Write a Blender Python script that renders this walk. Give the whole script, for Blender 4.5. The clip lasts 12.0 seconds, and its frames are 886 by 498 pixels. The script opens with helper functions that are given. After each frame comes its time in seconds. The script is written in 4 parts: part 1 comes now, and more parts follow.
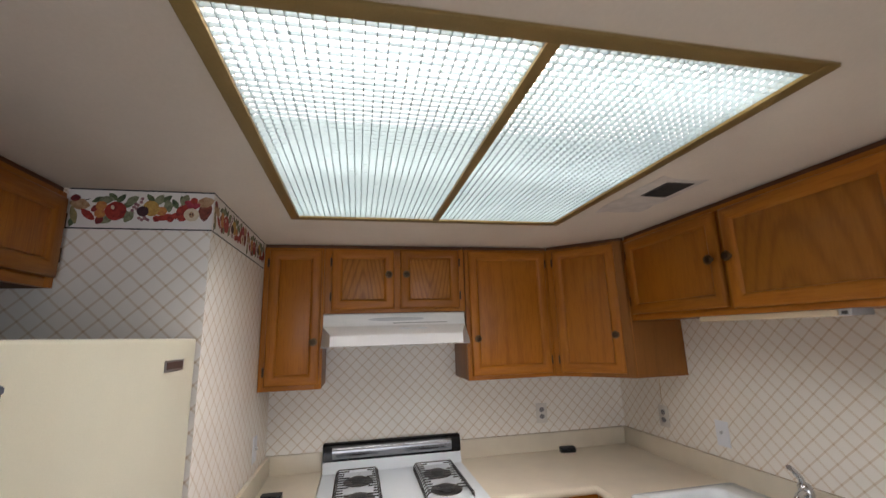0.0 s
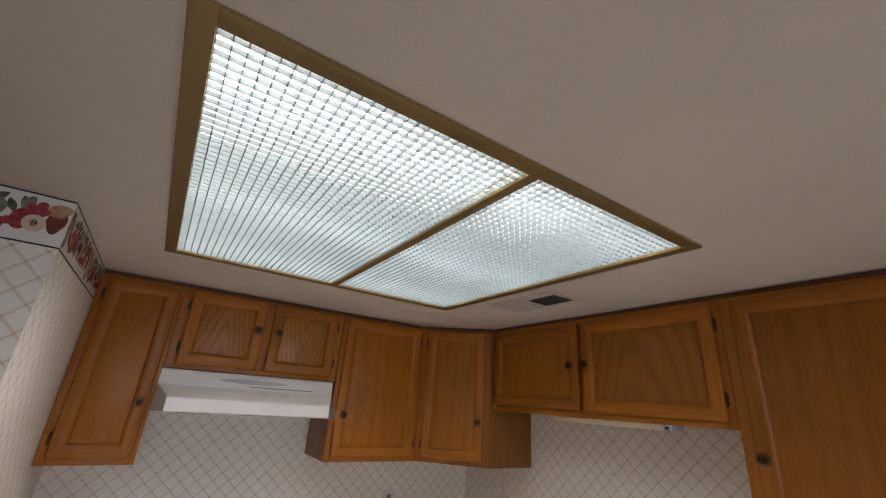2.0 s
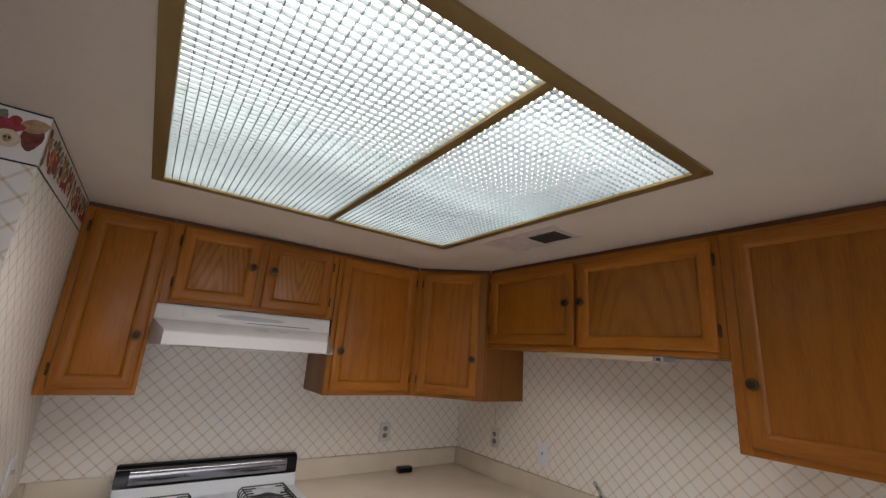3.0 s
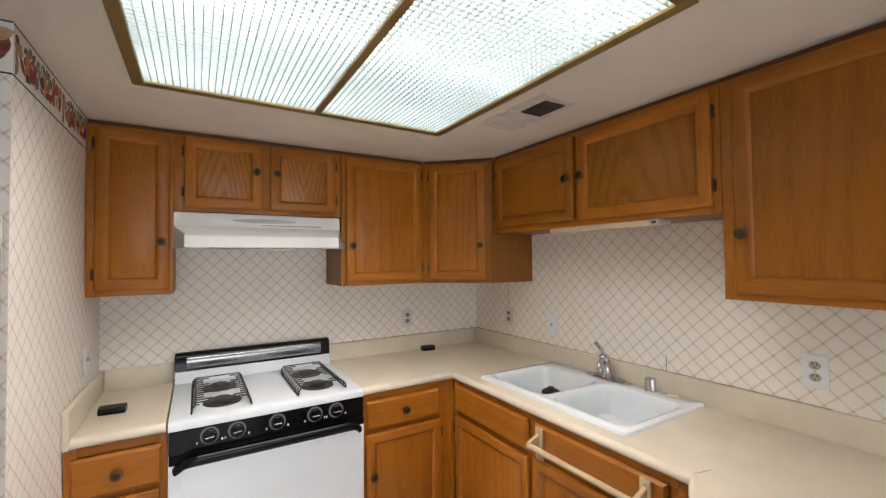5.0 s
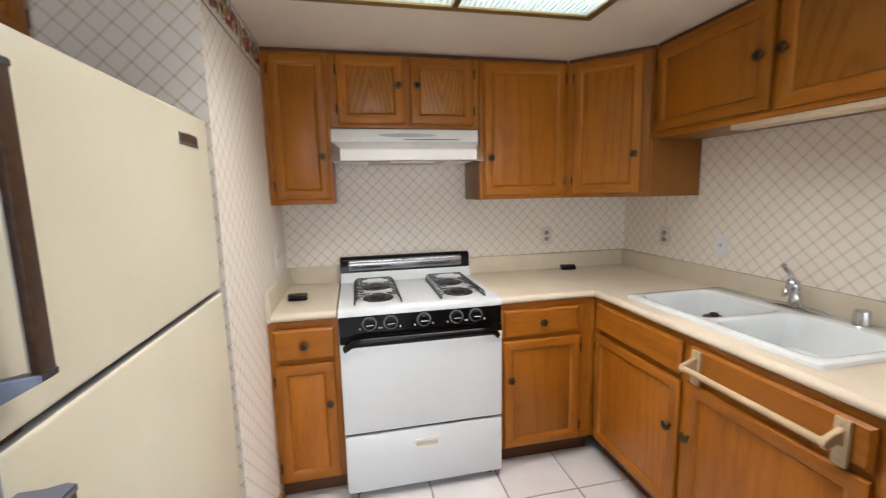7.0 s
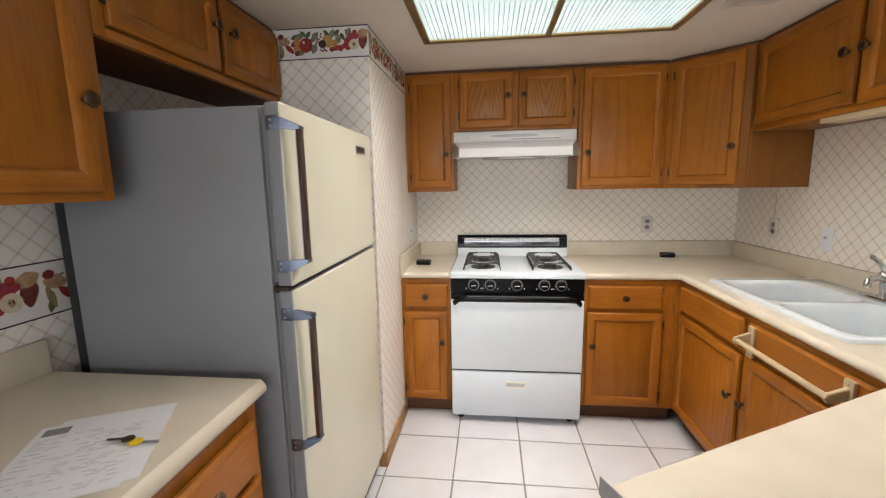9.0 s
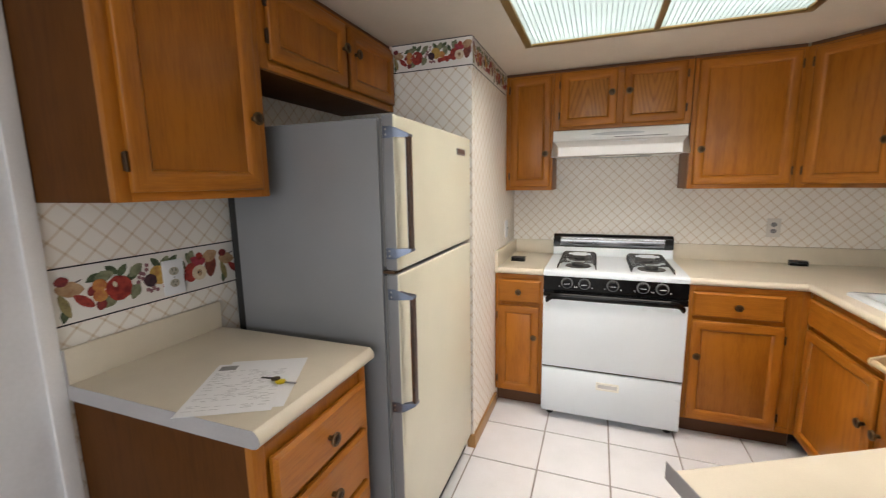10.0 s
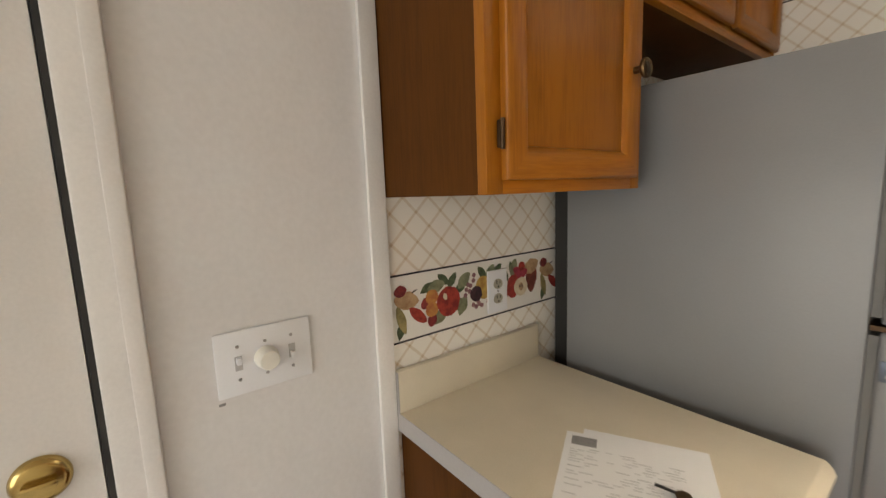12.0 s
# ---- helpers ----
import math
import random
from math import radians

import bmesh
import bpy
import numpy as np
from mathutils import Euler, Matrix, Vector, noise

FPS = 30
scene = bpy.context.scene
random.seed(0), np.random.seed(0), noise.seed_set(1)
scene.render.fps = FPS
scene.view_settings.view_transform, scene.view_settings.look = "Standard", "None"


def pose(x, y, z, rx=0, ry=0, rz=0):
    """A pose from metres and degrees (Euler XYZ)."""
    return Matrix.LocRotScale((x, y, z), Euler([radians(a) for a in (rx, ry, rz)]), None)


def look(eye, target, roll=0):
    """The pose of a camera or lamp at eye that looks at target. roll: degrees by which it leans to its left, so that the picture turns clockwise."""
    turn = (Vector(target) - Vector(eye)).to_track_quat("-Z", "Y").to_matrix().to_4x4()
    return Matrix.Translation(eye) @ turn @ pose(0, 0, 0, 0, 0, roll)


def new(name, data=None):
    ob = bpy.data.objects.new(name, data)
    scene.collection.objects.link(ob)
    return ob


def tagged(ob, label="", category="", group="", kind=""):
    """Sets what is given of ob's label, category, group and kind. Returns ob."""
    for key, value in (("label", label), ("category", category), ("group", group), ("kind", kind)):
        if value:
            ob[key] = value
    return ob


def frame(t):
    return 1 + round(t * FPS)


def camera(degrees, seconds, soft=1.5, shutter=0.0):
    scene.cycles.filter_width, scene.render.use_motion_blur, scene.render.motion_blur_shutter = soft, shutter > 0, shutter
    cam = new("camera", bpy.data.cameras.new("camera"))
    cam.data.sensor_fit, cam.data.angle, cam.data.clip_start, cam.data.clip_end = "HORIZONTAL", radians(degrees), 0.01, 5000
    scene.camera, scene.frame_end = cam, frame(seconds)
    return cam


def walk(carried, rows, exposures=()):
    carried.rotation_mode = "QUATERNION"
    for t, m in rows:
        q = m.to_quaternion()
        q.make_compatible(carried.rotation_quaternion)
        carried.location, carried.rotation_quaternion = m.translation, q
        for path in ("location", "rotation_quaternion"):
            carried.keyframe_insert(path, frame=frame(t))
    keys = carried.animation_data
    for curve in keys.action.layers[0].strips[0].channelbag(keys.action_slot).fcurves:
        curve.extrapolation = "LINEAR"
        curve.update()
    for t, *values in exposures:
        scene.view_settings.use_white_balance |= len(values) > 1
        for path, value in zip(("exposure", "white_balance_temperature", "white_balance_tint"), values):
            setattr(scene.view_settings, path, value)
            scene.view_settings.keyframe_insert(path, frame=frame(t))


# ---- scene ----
cam = camera(94.5, 12.0, soft=1.2, shutter=0.3)
PATH = [
    (0, (0.18, -2.546, 1.628), (0.583, -0.63, 2.037), -1.8),
    (0.5, (0.157, -2.602, 1.655), (0.733, -0.775, 2.229), -0.7),
    (1, (0.098, -2.557, 1.662), (0.931, -0.851, 2.291), 2.0),
    (1.5, (0.029, -2.488, 1.661), (1.017, -0.882, 2.328), 4.1),
    (2, (-0.014, -2.48, 1.684), (0.995, -0.904, 2.39), 4.1),
    (2.5, (-0.023, -2.452, 1.661), (1.033, -0.874, 2.29), 3.9),
    (3, (-0.01, -2.418, 1.622), (1.089, -0.822, 2.116), 4.0),
    (3.5, (0.017, -2.41, 1.612), (1.113, -0.769, 1.933), 3.1),
    (3.7, (0.051, -2.429, 1.584), (1.12, -0.759, 1.845), 2.4),
    (5.3, (0.116, -2.508, 1.492), (1.154, -0.798, 1.446), -1.3),
    (5.5, (0.138, -2.507, 1.461), (1.168, -0.798, 1.335), -1.7),
    (6, (0.114, -2.512, 1.418), (1.088, -0.777, 1.221), -2.0),
    (6.5, (0.086, -2.475, 1.426), (0.878, -0.652, 1.199), -1.6),
    (7, (0.104, -2.462, 1.426), (0.512, -0.524, 1.151), -1.3),
    (7.5, (0.175, -2.535, 1.407), (0.168, -0.558, 1.108), -1.0),
    (7.7, (0.182, -2.582, 1.412), (0.074, -0.61, 1.099), -1.0),
    (9.3, (0.271, -3.035, 1.423), (-0.027, -1.081, 1.117), -1.0),
    (9.5, (0.318, -3.063, 1.419), (-0.106, -1.131, 1.12), -1.0),
    (10, (0.283, -3.084, 1.428), (-0.413, -1.235, 1.116), -0.9),
    (10.5, (0.194, -3.091, 1.42), (-0.795, -1.381, 1.109), -1.0),
    (11, (-0.06, -3.067, 1.408), (-1.378, -1.599, 1.075), -0.8),
    (11.5, (-0.213, -3.05, 1.415), (-1.588, -1.643, 1.053), -0.0),
    (12, (-0.266, -2.92, 1.405), (-1.833, -1.707, 1.13), -2.1),
]
EXPOSE = [(0.0, 0.25, 6250, 15), (0.6, -0.06, 6250, 16), (3.2, -0.06, 6350, 18), (5.3, 0.65, 6350, 13), (9.0, 0.7, 6400, 12), (10.5, 0.7, 6600, 11), (11.0, 0.78, 6750, 11), (11.5, 1.05, 7500, 10), (12.0, 0.95, 7600, 10)]
walk(cam, [(t, look(eye, target, roll)) for t, eye, target, roll in PATH], EXPOSE)

# ---- world and large lights ----
world = bpy.data.worlds.new("sky")
scene.world = world
world.use_nodes = True
wn = world.node_tree
sky = wn.nodes.new("ShaderNodeTexSky")
sky.sky_type, sky.sun_disc = "NISHITA", False
sky.sun_elevation, sky.sun_rotation = radians(35), radians(200)
wn.nodes["Background"].inputs["Strength"].default_value = 0.12
wn.links.new(sky.outputs[0], wn.nodes["Background"].inputs["Color"])

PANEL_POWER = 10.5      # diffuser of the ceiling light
FILL_POWER = 24.0    # daylight fill in the opening of an added, unseen window

# area lamp added as cool fill from behind the camera
window_fill = bpy.data.lights.new("window_fill", "AREA")
window_fill.shape, window_fill.size, window_fill.size_y = "RECTANGLE", 2.2, 1.7
window_fill.energy, window_fill.color = FILL_POWER, (0.88, 0.94, 1.0)
fill_lamp = new("window_fill", window_fill)
fill_lamp.matrix_world = look((0.45, -5.93, 1.15), (0.45, -3.0, 1.15))

# ---- plan, in metres: x along the stove wall, y out of it (negative), z up ----
CEIL = 2.12
X_EAST = 1.885         # sink wall
X_WEST = -1.035        # wall behind the refrigerator
X_STUB = -0.30         # papered wall end beside the stove run
Y_STUB = -1.105
Y_SOUTH = -6.0
TOP = 0.914            # counter height
UP = 1.38              # underside of wall cabinets

# ---- materials ----
def nodes_of(name):
    m = bpy.data.materials.new(name)
    m.use_nodes = True
    t = m.node_tree
    return m, t, t.nodes["Principled BSDF"]


def add(t, kind, **values):
    n = t.nodes.new(kind)
    for key, value in values.items():
        if key in n.inputs:
            n.inputs[key].default_value = value
    return n


def maths(t, op, a, b=0.0, c=0.0):
    n = t.nodes.new("ShaderNodeMath")
    n.operation = op
    for i, v in enumerate((a, b, c)):
        if isinstance(v, (int, float)):
            n.inputs[i].default_value = v
        else:
            t.links.new(v, n.inputs[i])
    return n.outputs[0]


def ramp(t, fac, stops):
    n = t.nodes.new("ShaderNodeValToRGB")
    while len(n.color_ramp.elements) < len(stops):
        n.color_ramp.elements.new(0.5)
    for e, (p, c) in zip(n.color_ramp.elements, stops):
        e.position, e.color = p, (*c, 1)
    t.links.new(fac, n.inputs[0])
    return n.outputs[0]


def mix(t, fac, a, b, mode="MIX"):
    n = t.nodes.new("ShaderNodeMix")
    n.data_type, n.blend_type = "RGBA", mode
    for i, v in ((0, fac), (6, a), (7, b)):
        if isinstance(v, (int, float)):
            n.inputs[i].default_value = v
        elif isinstance(v, tuple):
            n.inputs[i].default_value = (*v, 1)
        else:
            t.links.new(v, n.inputs[i])
    return n.outputs[2]


def bump(t, bsdf, height, strength=0.2, distance=0.001):
    n = add(t, "ShaderNodeBump", Strength=strength, Distance=distance)
    t.links.new(height, n.inputs["Height"])
    t.links.new(n.outputs[0], bsdf.inputs["Normal"])


def coords(t, scale=(1, 1, 1), by_object=False):
    c = t.nodes.new("ShaderNodeTexCoord")
    m = t.nodes.new("ShaderNodeMapping")
    m.inputs["Scale"].default_value = scale
    out = c.outputs["Object"]
    if by_object:
        info = t.nodes.new("ShaderNodeObjectInfo")
        shift = t.nodes.new("ShaderNodeVectorMath")
        shift.operation = "MULTIPLY_ADD"
        t.links.new(info.outputs["Random"], shift.inputs[0])
        shift.inputs[1].default_value = (37.0, 23.0, 51.0)
        t.links.new(out, shift.inputs[2])
        out = shift.outputs[0]
    t.links.new(out, m.inputs["Vector"])
    return m.outputs[0]


def noise_tex(t, vec, scale, detail=3.0, rough=0.5, distortion=0.0):
    n = add(t, "ShaderNodeTexNoise", Scale=scale, Detail=detail, Roughness=rough, Distortion=distortion)
    t.links.new(vec, n.inputs["Vector"])
    return n.outputs["Fac"]


def plain(name, colour, rough=0.5, metal=0.0, vary=0.06, grain=8.0, bumpy=0.0, coat=0.0, fine=180.0):
    """A surface with soft large stains, fine grain and a little uneven gloss."""
    m, t, b = nodes_of(name)
    v = coords(t, by_object=True)
    big = noise_tex(t, v, grain, 4)
    small = noise_tex(t, v, fine, 2)
    both = maths(t, "ADD", maths(t, "MULTIPLY", big, 0.7), maths(t, "MULTIPLY", small, 0.3))
    dark = tuple(c * (1 - vary * 2.0) for c in colour)
    light = tuple(min(1, c * (1 + vary)) for c in colour)
    t.links.new(ramp(t, both, [(0.3, dark), (0.7, light)]), b.inputs["Base Color"])
    b.inputs["Metallic"].default_value = metal
    t.links.new(maths(t, "MULTIPLY_ADD", big, 0.16, rough - 0.08), b.inputs["Roughness"])
    b.inputs["Coat Weight"].default_value = coat
    b.inputs["Coat Roughness"].default_value = max(0.06, rough * 0.6)
    if bumpy:
        bump(t, b, small, bumpy, 0.0006)
    return m


def oak(name, along, light=(0.39, 0.136, 0.012), dark=(0.20, 0.058, 0.005), figure=0.4, rough=0.42, stretch=0.075, rings_n=70.0, arch=0.0):
    """Varnished honey oak with the grain along 'x' or 'z'."""
    m, t, b = nodes_of(name)
    s = {"z": (1, 1, 0.075), "x": (0.075, 1, 1), "y": (1, 0.075, 1)}[along]
    v = coords(t, s, True)
    wide = coords(t, tuple(stretch if k == 0.075 else 1 for k in s), True)
    field = noise_tex(t, wide, 3.6, 1.5, 0.4)
    if arch:
        gen = t.nodes.new("ShaderNodeTexCoord")
        sep = t.nodes.new("ShaderNodeSeparateXYZ")
        t.links.new(gen.outputs["Generated"], sep.inputs[0])
        off = maths(t, "SUBTRACT", sep.outputs[0], 0.5)
        bow = maths(t, "SQRT", maths(t, "MULTIPLY_ADD", maths(t, "MULTIPLY", off, off), 6.0, 0.02))
        field = maths(t, "ADD", maths(t, "MULTIPLY_ADD", bow, arch, maths(t, "MULTIPLY", sep.outputs[2], 0.42)), maths(t, "MULTIPLY", field, 1.7))
    rings = maths(t, "SINE", maths(t, "MULTIPLY", field, rings_n))
    rings = maths(t, "POWER", maths(t, "MULTIPLY_ADD", rings, 0.5, 0.5), 3.0)
    pores = noise_tex(t, v, 190.0, 2, 0.6)
    streak = noise_tex(t, v, 38.0, 4, 0.65)
    blotch = noise_tex(t, coords(t, (1, 1, 1), True), 3.0, 2)
    fac = maths(t, "MULTIPLY", rings, 0.20 * figure)
    fac = maths(t, "ADD", fac, maths(t, "MULTIPLY", maths(t, "SUBTRACT", pores, 0.45), 0.7))
    fac = maths(t, "ADD", fac, maths(t, "MULTIPLY", maths(t, "SUBTRACT", streak, 0.45), 0.5))
    fac = maths(t, "ADD", fac, maths(t, "MULTIPLY", maths(t, "SUBTRACT", blotch, 0.5), 0.5))
    base = ramp(t, fac, [(0.0, light), (0.28, tuple((p + q) / 2 for p, q in zip(light, dark))), (0.75, dark)])
    info = t.nodes.new("ShaderNodeObjectInfo")
    shade = maths(t, "MULTIPLY_ADD", info.outputs["Random"], 0.24, 0.86)
    grey = t.nodes.new("ShaderNodeCombineColor")
    for i in range(3):
        t.links.new(shade, grey.inputs[i])
    t.links.new(mix(t, 1.0, base, grey.outputs[0], "MULTIPLY"), b.inputs["Base Color"])
    t.links.new(maths(t, "MULTIPLY_ADD", blotch, 0.2, rough - 0.1), b.inputs["Roughness"])
    b.inputs["Coat Weight"].default_value = 0.16
    b.inputs["Specular IOR Level"].default_value = 0.24
    t.links.new(maths(t, "MULTIPLY_ADD", streak, 0.2, 0.12), b.inputs["Coat Roughness"])
    bump(t, b, maths(t, "ADD", pores, maths(t, "MULTIPLY", rings, 0.3)), 0.18, 0.0006)
    return m


def wallpaper(name, axis, pitch=0.0695):
    """Off-white paper printed with a brushed tan trellis; axis: the wall's horizontal axis."""
    m, t, b = nodes_of(name)
    c = t.nodes.new("ShaderNodeTexCoord")
    sep = t.nodes.new("ShaderNodeSeparateXYZ")
    t.links.new(c.outputs["Object"], sep.inputs[0])
    wob = noise_tex(t, c.outputs["Object"], 14.0, 3)
    wob = maths(t, "MULTIPLY", maths(t, "SUBTRACT", wob, 0.5), 0.006)
    u, z = sep.outputs[axis], sep.outputs[2]
    masks = []
    brush = noise_tex(t, c.outputs["Object"], 150.0, 3)
    for sign in (1, -1):
        d = maths(t, "ADD", maths(t, "ADD", u, maths(t, "MULTIPLY", z, sign * PAPER_SLOPE)), wob)
        f = maths(t, "ABSOLUTE", maths(t, "SUBTRACT", maths(t, "FRACT", maths(t, "DIVIDE", d, pitch)), 0.5))
        line = maths(t, "SMOOTH_MIN", maths(t, "MAXIMUM", maths(t, "MULTIPLY", maths(t, "SUBTRACT", 0.088, f), 24.0), 0.0), 1.0, 0.1)
        masks.append(line)
    both = maths(t, "MULTIPLY", maths(t, "ADD", masks[0], masks[1]), 0.63)
    both = maths(t, "MULTIPLY", both, maths(t, "MULTIPLY_ADD", brush, 0.6, 0.42))
    stain = noise_tex(t, c.outputs["Object"], 2.2, 4)
    ground = ramp(t, stain, [(0.3, (0.855, 0.815, 0.755)), (0.7, (0.90, 0.87, 0.815))])
    t.links.new(mix(t, both, ground, (0.60, 0.47, 0.325)), b.inputs["Base Color"])
    b.inputs["Roughness"].default_value = 0.55
    weave = noise_tex(t, c.outputs["Object"], 420.0, 2)
    bump(t, b, maths(t, "ADD", weave, maths(t, "MULTIPLY", both, 0.5)), 0.15, 0.0005)
    return m


PAPER_SLOPE = 1.02
OAK_V = oak("oak_upright_grain", "z")
OAK_H = oak("oak_level_grain", "x")
OAK_PANEL = oak("oak_panel_veneer", "z", (0.39, 0.134, 0.011), (0.205, 0.061, 0.005), 0.7)
OAK_ARCH = oak("oak_arched_veneer", "z", (0.40, 0.160, 0.030), (0.205, 0.074, 0.013), 1.7, 0.36, 0.2, 24.0, 1.0)
OAK_VEE = oak("oak_vee_veneer", "z", (0.40, 0.160, 0.030), (0.205, 0.074, 0.013), 1.7, 0.36, 0.2, 24.0, -1.0)
OAK_FLAME = oak("oak_flame_veneer", "z", (0.40, 0.148, 0.018), (0.225, 0.076, 0.009), 1.3, 0.36, 0.2, 20.0, 0.8)
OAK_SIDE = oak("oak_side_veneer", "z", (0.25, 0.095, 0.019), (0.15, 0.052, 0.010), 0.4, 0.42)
OAK_BOARD = oak("oak_baseboard", "y", (0.40, 0.22, 0.08), (0.26, 0.13, 0.045), 0.8)
# darker oak for the west cabinet bodies and the peninsula base
OAK_DARK = oak("dark_oak_side", "z", (0.105, 0.036, 0.006), (0.060, 0.020, 0.0035), 0.4, 0.6)
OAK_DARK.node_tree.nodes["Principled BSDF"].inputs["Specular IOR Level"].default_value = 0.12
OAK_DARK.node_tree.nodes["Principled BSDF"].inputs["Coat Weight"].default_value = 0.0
# dark brown of strips and seam; on toe boards it paints the shade
DARK_GAP = plain("stain_and_toe_shade", (0.11, 0.043, 0.014), 0.6)
PAPER_X = wallpaper("trellis_paper_x", 0)
PAPER_Y = wallpaper("trellis_paper_y", 1)
PAINT = plain("white_wall_paint", (0.77, 0.77, 0.785), 0.5, vary=0.05, grain=2.5, bumpy=0.15, fine=90)
TRIM = plain("white_gloss_paint", (0.80, 0.79, 0.785), 0.35, vary=0.05, grain=5)
CEILING = plain("ceiling_paint", (0.70, 0.635, 0.545), 0.8, vary=0.04, grain=3, bumpy=0.5, fine=140)
TILE = plain("glazed_white_tile", (0.73, 0.73, 0.76), 0.22, vary=0.04, grain=6, coat=0.3)
GROUT = plain("grey_grout", (0.30, 0.27, 0.25), 0.85, vary=0.15, grain=12, bumpy=0.4)
CARPET = plain("beige_carpet", (0.42, 0.36, 0.30), 0.95, vary=0.1, grain=5, bumpy=0.8)
LAMINATE = plain("almond_laminate", (0.685, 0.618, 0.50), 0.34, vary=0.05, grain=7, fine=320)
LAMINATE_END = plain("almond_laminate_end", (0.40, 0.385, 0.385), 0.45, vary=0.05)
ENAMEL = plain("white_enamel", (0.70, 0.76, 0.815), 0.30, vary=0.02, grain=3, coat=0.2)
SINK_WHITE = plain("white_sink_enamel", (0.76, 0.82, 0.86), 0.14, vary=0.03, grain=5, coat=0.6)
BLACK = plain("black_enamel", (0.005, 0.005, 0.0055), 0.16, vary=0.1, coat=0.0)
BLACK.node_tree.nodes["Principled BSDF"].inputs["Specular IOR Level"].default_value = 0.22
IRON = plain("black_iron", (0.02, 0.02, 0.021), 0.5, vary=0.2)
RUBBER = plain("black_rubber", (0.025, 0.024, 0.023), 0.7, vary=0.1)
CHROME = plain("chrome", (0.56, 0.57, 0.59), 0.15, 1.0, 0.03)
STEEL = plain("steel", (0.42, 0.42, 0.43), 0.35, 1.0, 0.06)
BRACKET = plain("blued_chrome", (0.19, 0.22, 0.29), 0.34, 1.0, 0.08)
BRASS = plain("aged_brass", (0.15, 0.095, 0.048), 0.42, 1.0, 0.2, 40)
KNOB_DARK = plain("dark_brass_inlay", (0.06, 0.036, 0.02), 0.4, 0.8, 0.2)
BURNT = plain("burnt_steel", (0.10, 0.095, 0.09), 0.45, 0.9, 0.2, 30)
CAULK = plain("tan_caulk", (0.36, 0.27, 0.18), 0.7, vary=0.25, grain=30)
BRASS_BRIGHT = plain("polished_brass", (0.50, 0.36, 0.14), 0.22, 1.0, 0.06)
HINGE = plain("bronze_hinge", (0.085, 0.05, 0.028), 0.45, 0.8, 0.2)
HOOD_WHITE = plain("white_hood_enamel", (0.82, 0.815, 0.81), 0.3, vary=0.03, grain=5)
HOOD_GREASE = plain("greasy_enamel", (0.36, 0.315, 0.265), 0.45, vary=0.3, grain=9)
GOLD = plain("gold_anodised_frame", (0.28, 0.195, 0.07), 0.45, 0.5, 0.08)
CREAM = plain("cream_fridge_enamel", (0.70, 0.68, 0.55), 0.32, vary=0.03, grain=4, bumpy=0.2, fine=260)
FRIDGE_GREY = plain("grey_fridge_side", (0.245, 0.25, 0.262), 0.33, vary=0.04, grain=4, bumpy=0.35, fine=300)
GASKET = plain("grey_gasket", (0.20, 0.195, 0.19), 0.6)
WOODGRAIN = plain("dark_woodgrain_strip", (0.06, 0.028, 0.014), 0.4, vary=0.3, grain=60)
TOWEL = plain("tan_plastic", (0.52, 0.40, 0.245), 0.45, vary=0.06)
DIAL_RING = plain("grey_dial_ring", (0.15, 0.153, 0.157), 0.5, vary=0.05)
ALMOND = plain("almond_plastic", (0.68, 0.55, 0.38), 0.4, vary=0.03)
PLATE = plain("white_plastic_plate", (0.82, 0.84, 0.88), 0.35, vary=0.02)
SLOT = plain("dark_slots", (0.05, 0.045, 0.04), 0.6)
IVORY = plain("ivory_plastic", (0.79, 0.78, 0.72), 0.4, vary=0.03)
PRINT_GREY = plain("printed_grey", (0.28, 0.28, 0.29), 0.6, vary=0.2)
PRINT_PALE = plain("printed_pale_grey", (0.55, 0.56, 0.58), 0.7, vary=0.1)
PAPER = plain("white_paper", (0.82, 0.83, 0.85), 0.7, vary=0.015)
YELLOW = plain("yellow_plastic", (0.80, 0.60, 0.02), 0.4, vary=0.05)
# thin moulded plastic that lets part of the light through
LOUVRE, lt, lb = nodes_of("white_louvre_plastic")
lb.inputs["Base Color"].default_value = (0.31, 0.385, 0.40, 1)
lb.inputs["Roughness"].default_value = 0.45
thin = add(lt, "ShaderNodeBsdfTranslucent")
thin.inputs["Color"].default_value = (0.34, 0.39, 0.395, 1)
blend = add(lt, "ShaderNodeMixShader", Fac=0.5)
lt.links.new(lb.outputs[0], blend.inputs[1])
lt.links.new(thin.outputs[0], blend.inputs[2])
lt.links.new(blend.outputs[0], lt.nodes["Material Output"].inputs["Surface"])
VENT_DARK = plain("dark_vent", (0.05, 0.045, 0.04), 0.6, vary=0.2)
FILLER = plain("patched_plaster", (0.60, 0.56, 0.52), 0.8, vary=0.1, grain=20, bumpy=0.5)

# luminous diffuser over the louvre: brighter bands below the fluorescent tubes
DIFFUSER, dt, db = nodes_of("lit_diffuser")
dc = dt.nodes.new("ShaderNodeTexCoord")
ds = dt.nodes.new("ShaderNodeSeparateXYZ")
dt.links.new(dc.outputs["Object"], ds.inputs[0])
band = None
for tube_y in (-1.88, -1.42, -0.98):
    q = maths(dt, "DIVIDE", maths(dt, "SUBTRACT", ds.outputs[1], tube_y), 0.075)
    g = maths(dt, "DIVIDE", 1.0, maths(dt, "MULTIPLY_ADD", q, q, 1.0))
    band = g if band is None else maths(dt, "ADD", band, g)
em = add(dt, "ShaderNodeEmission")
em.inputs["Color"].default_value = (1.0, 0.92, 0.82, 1)
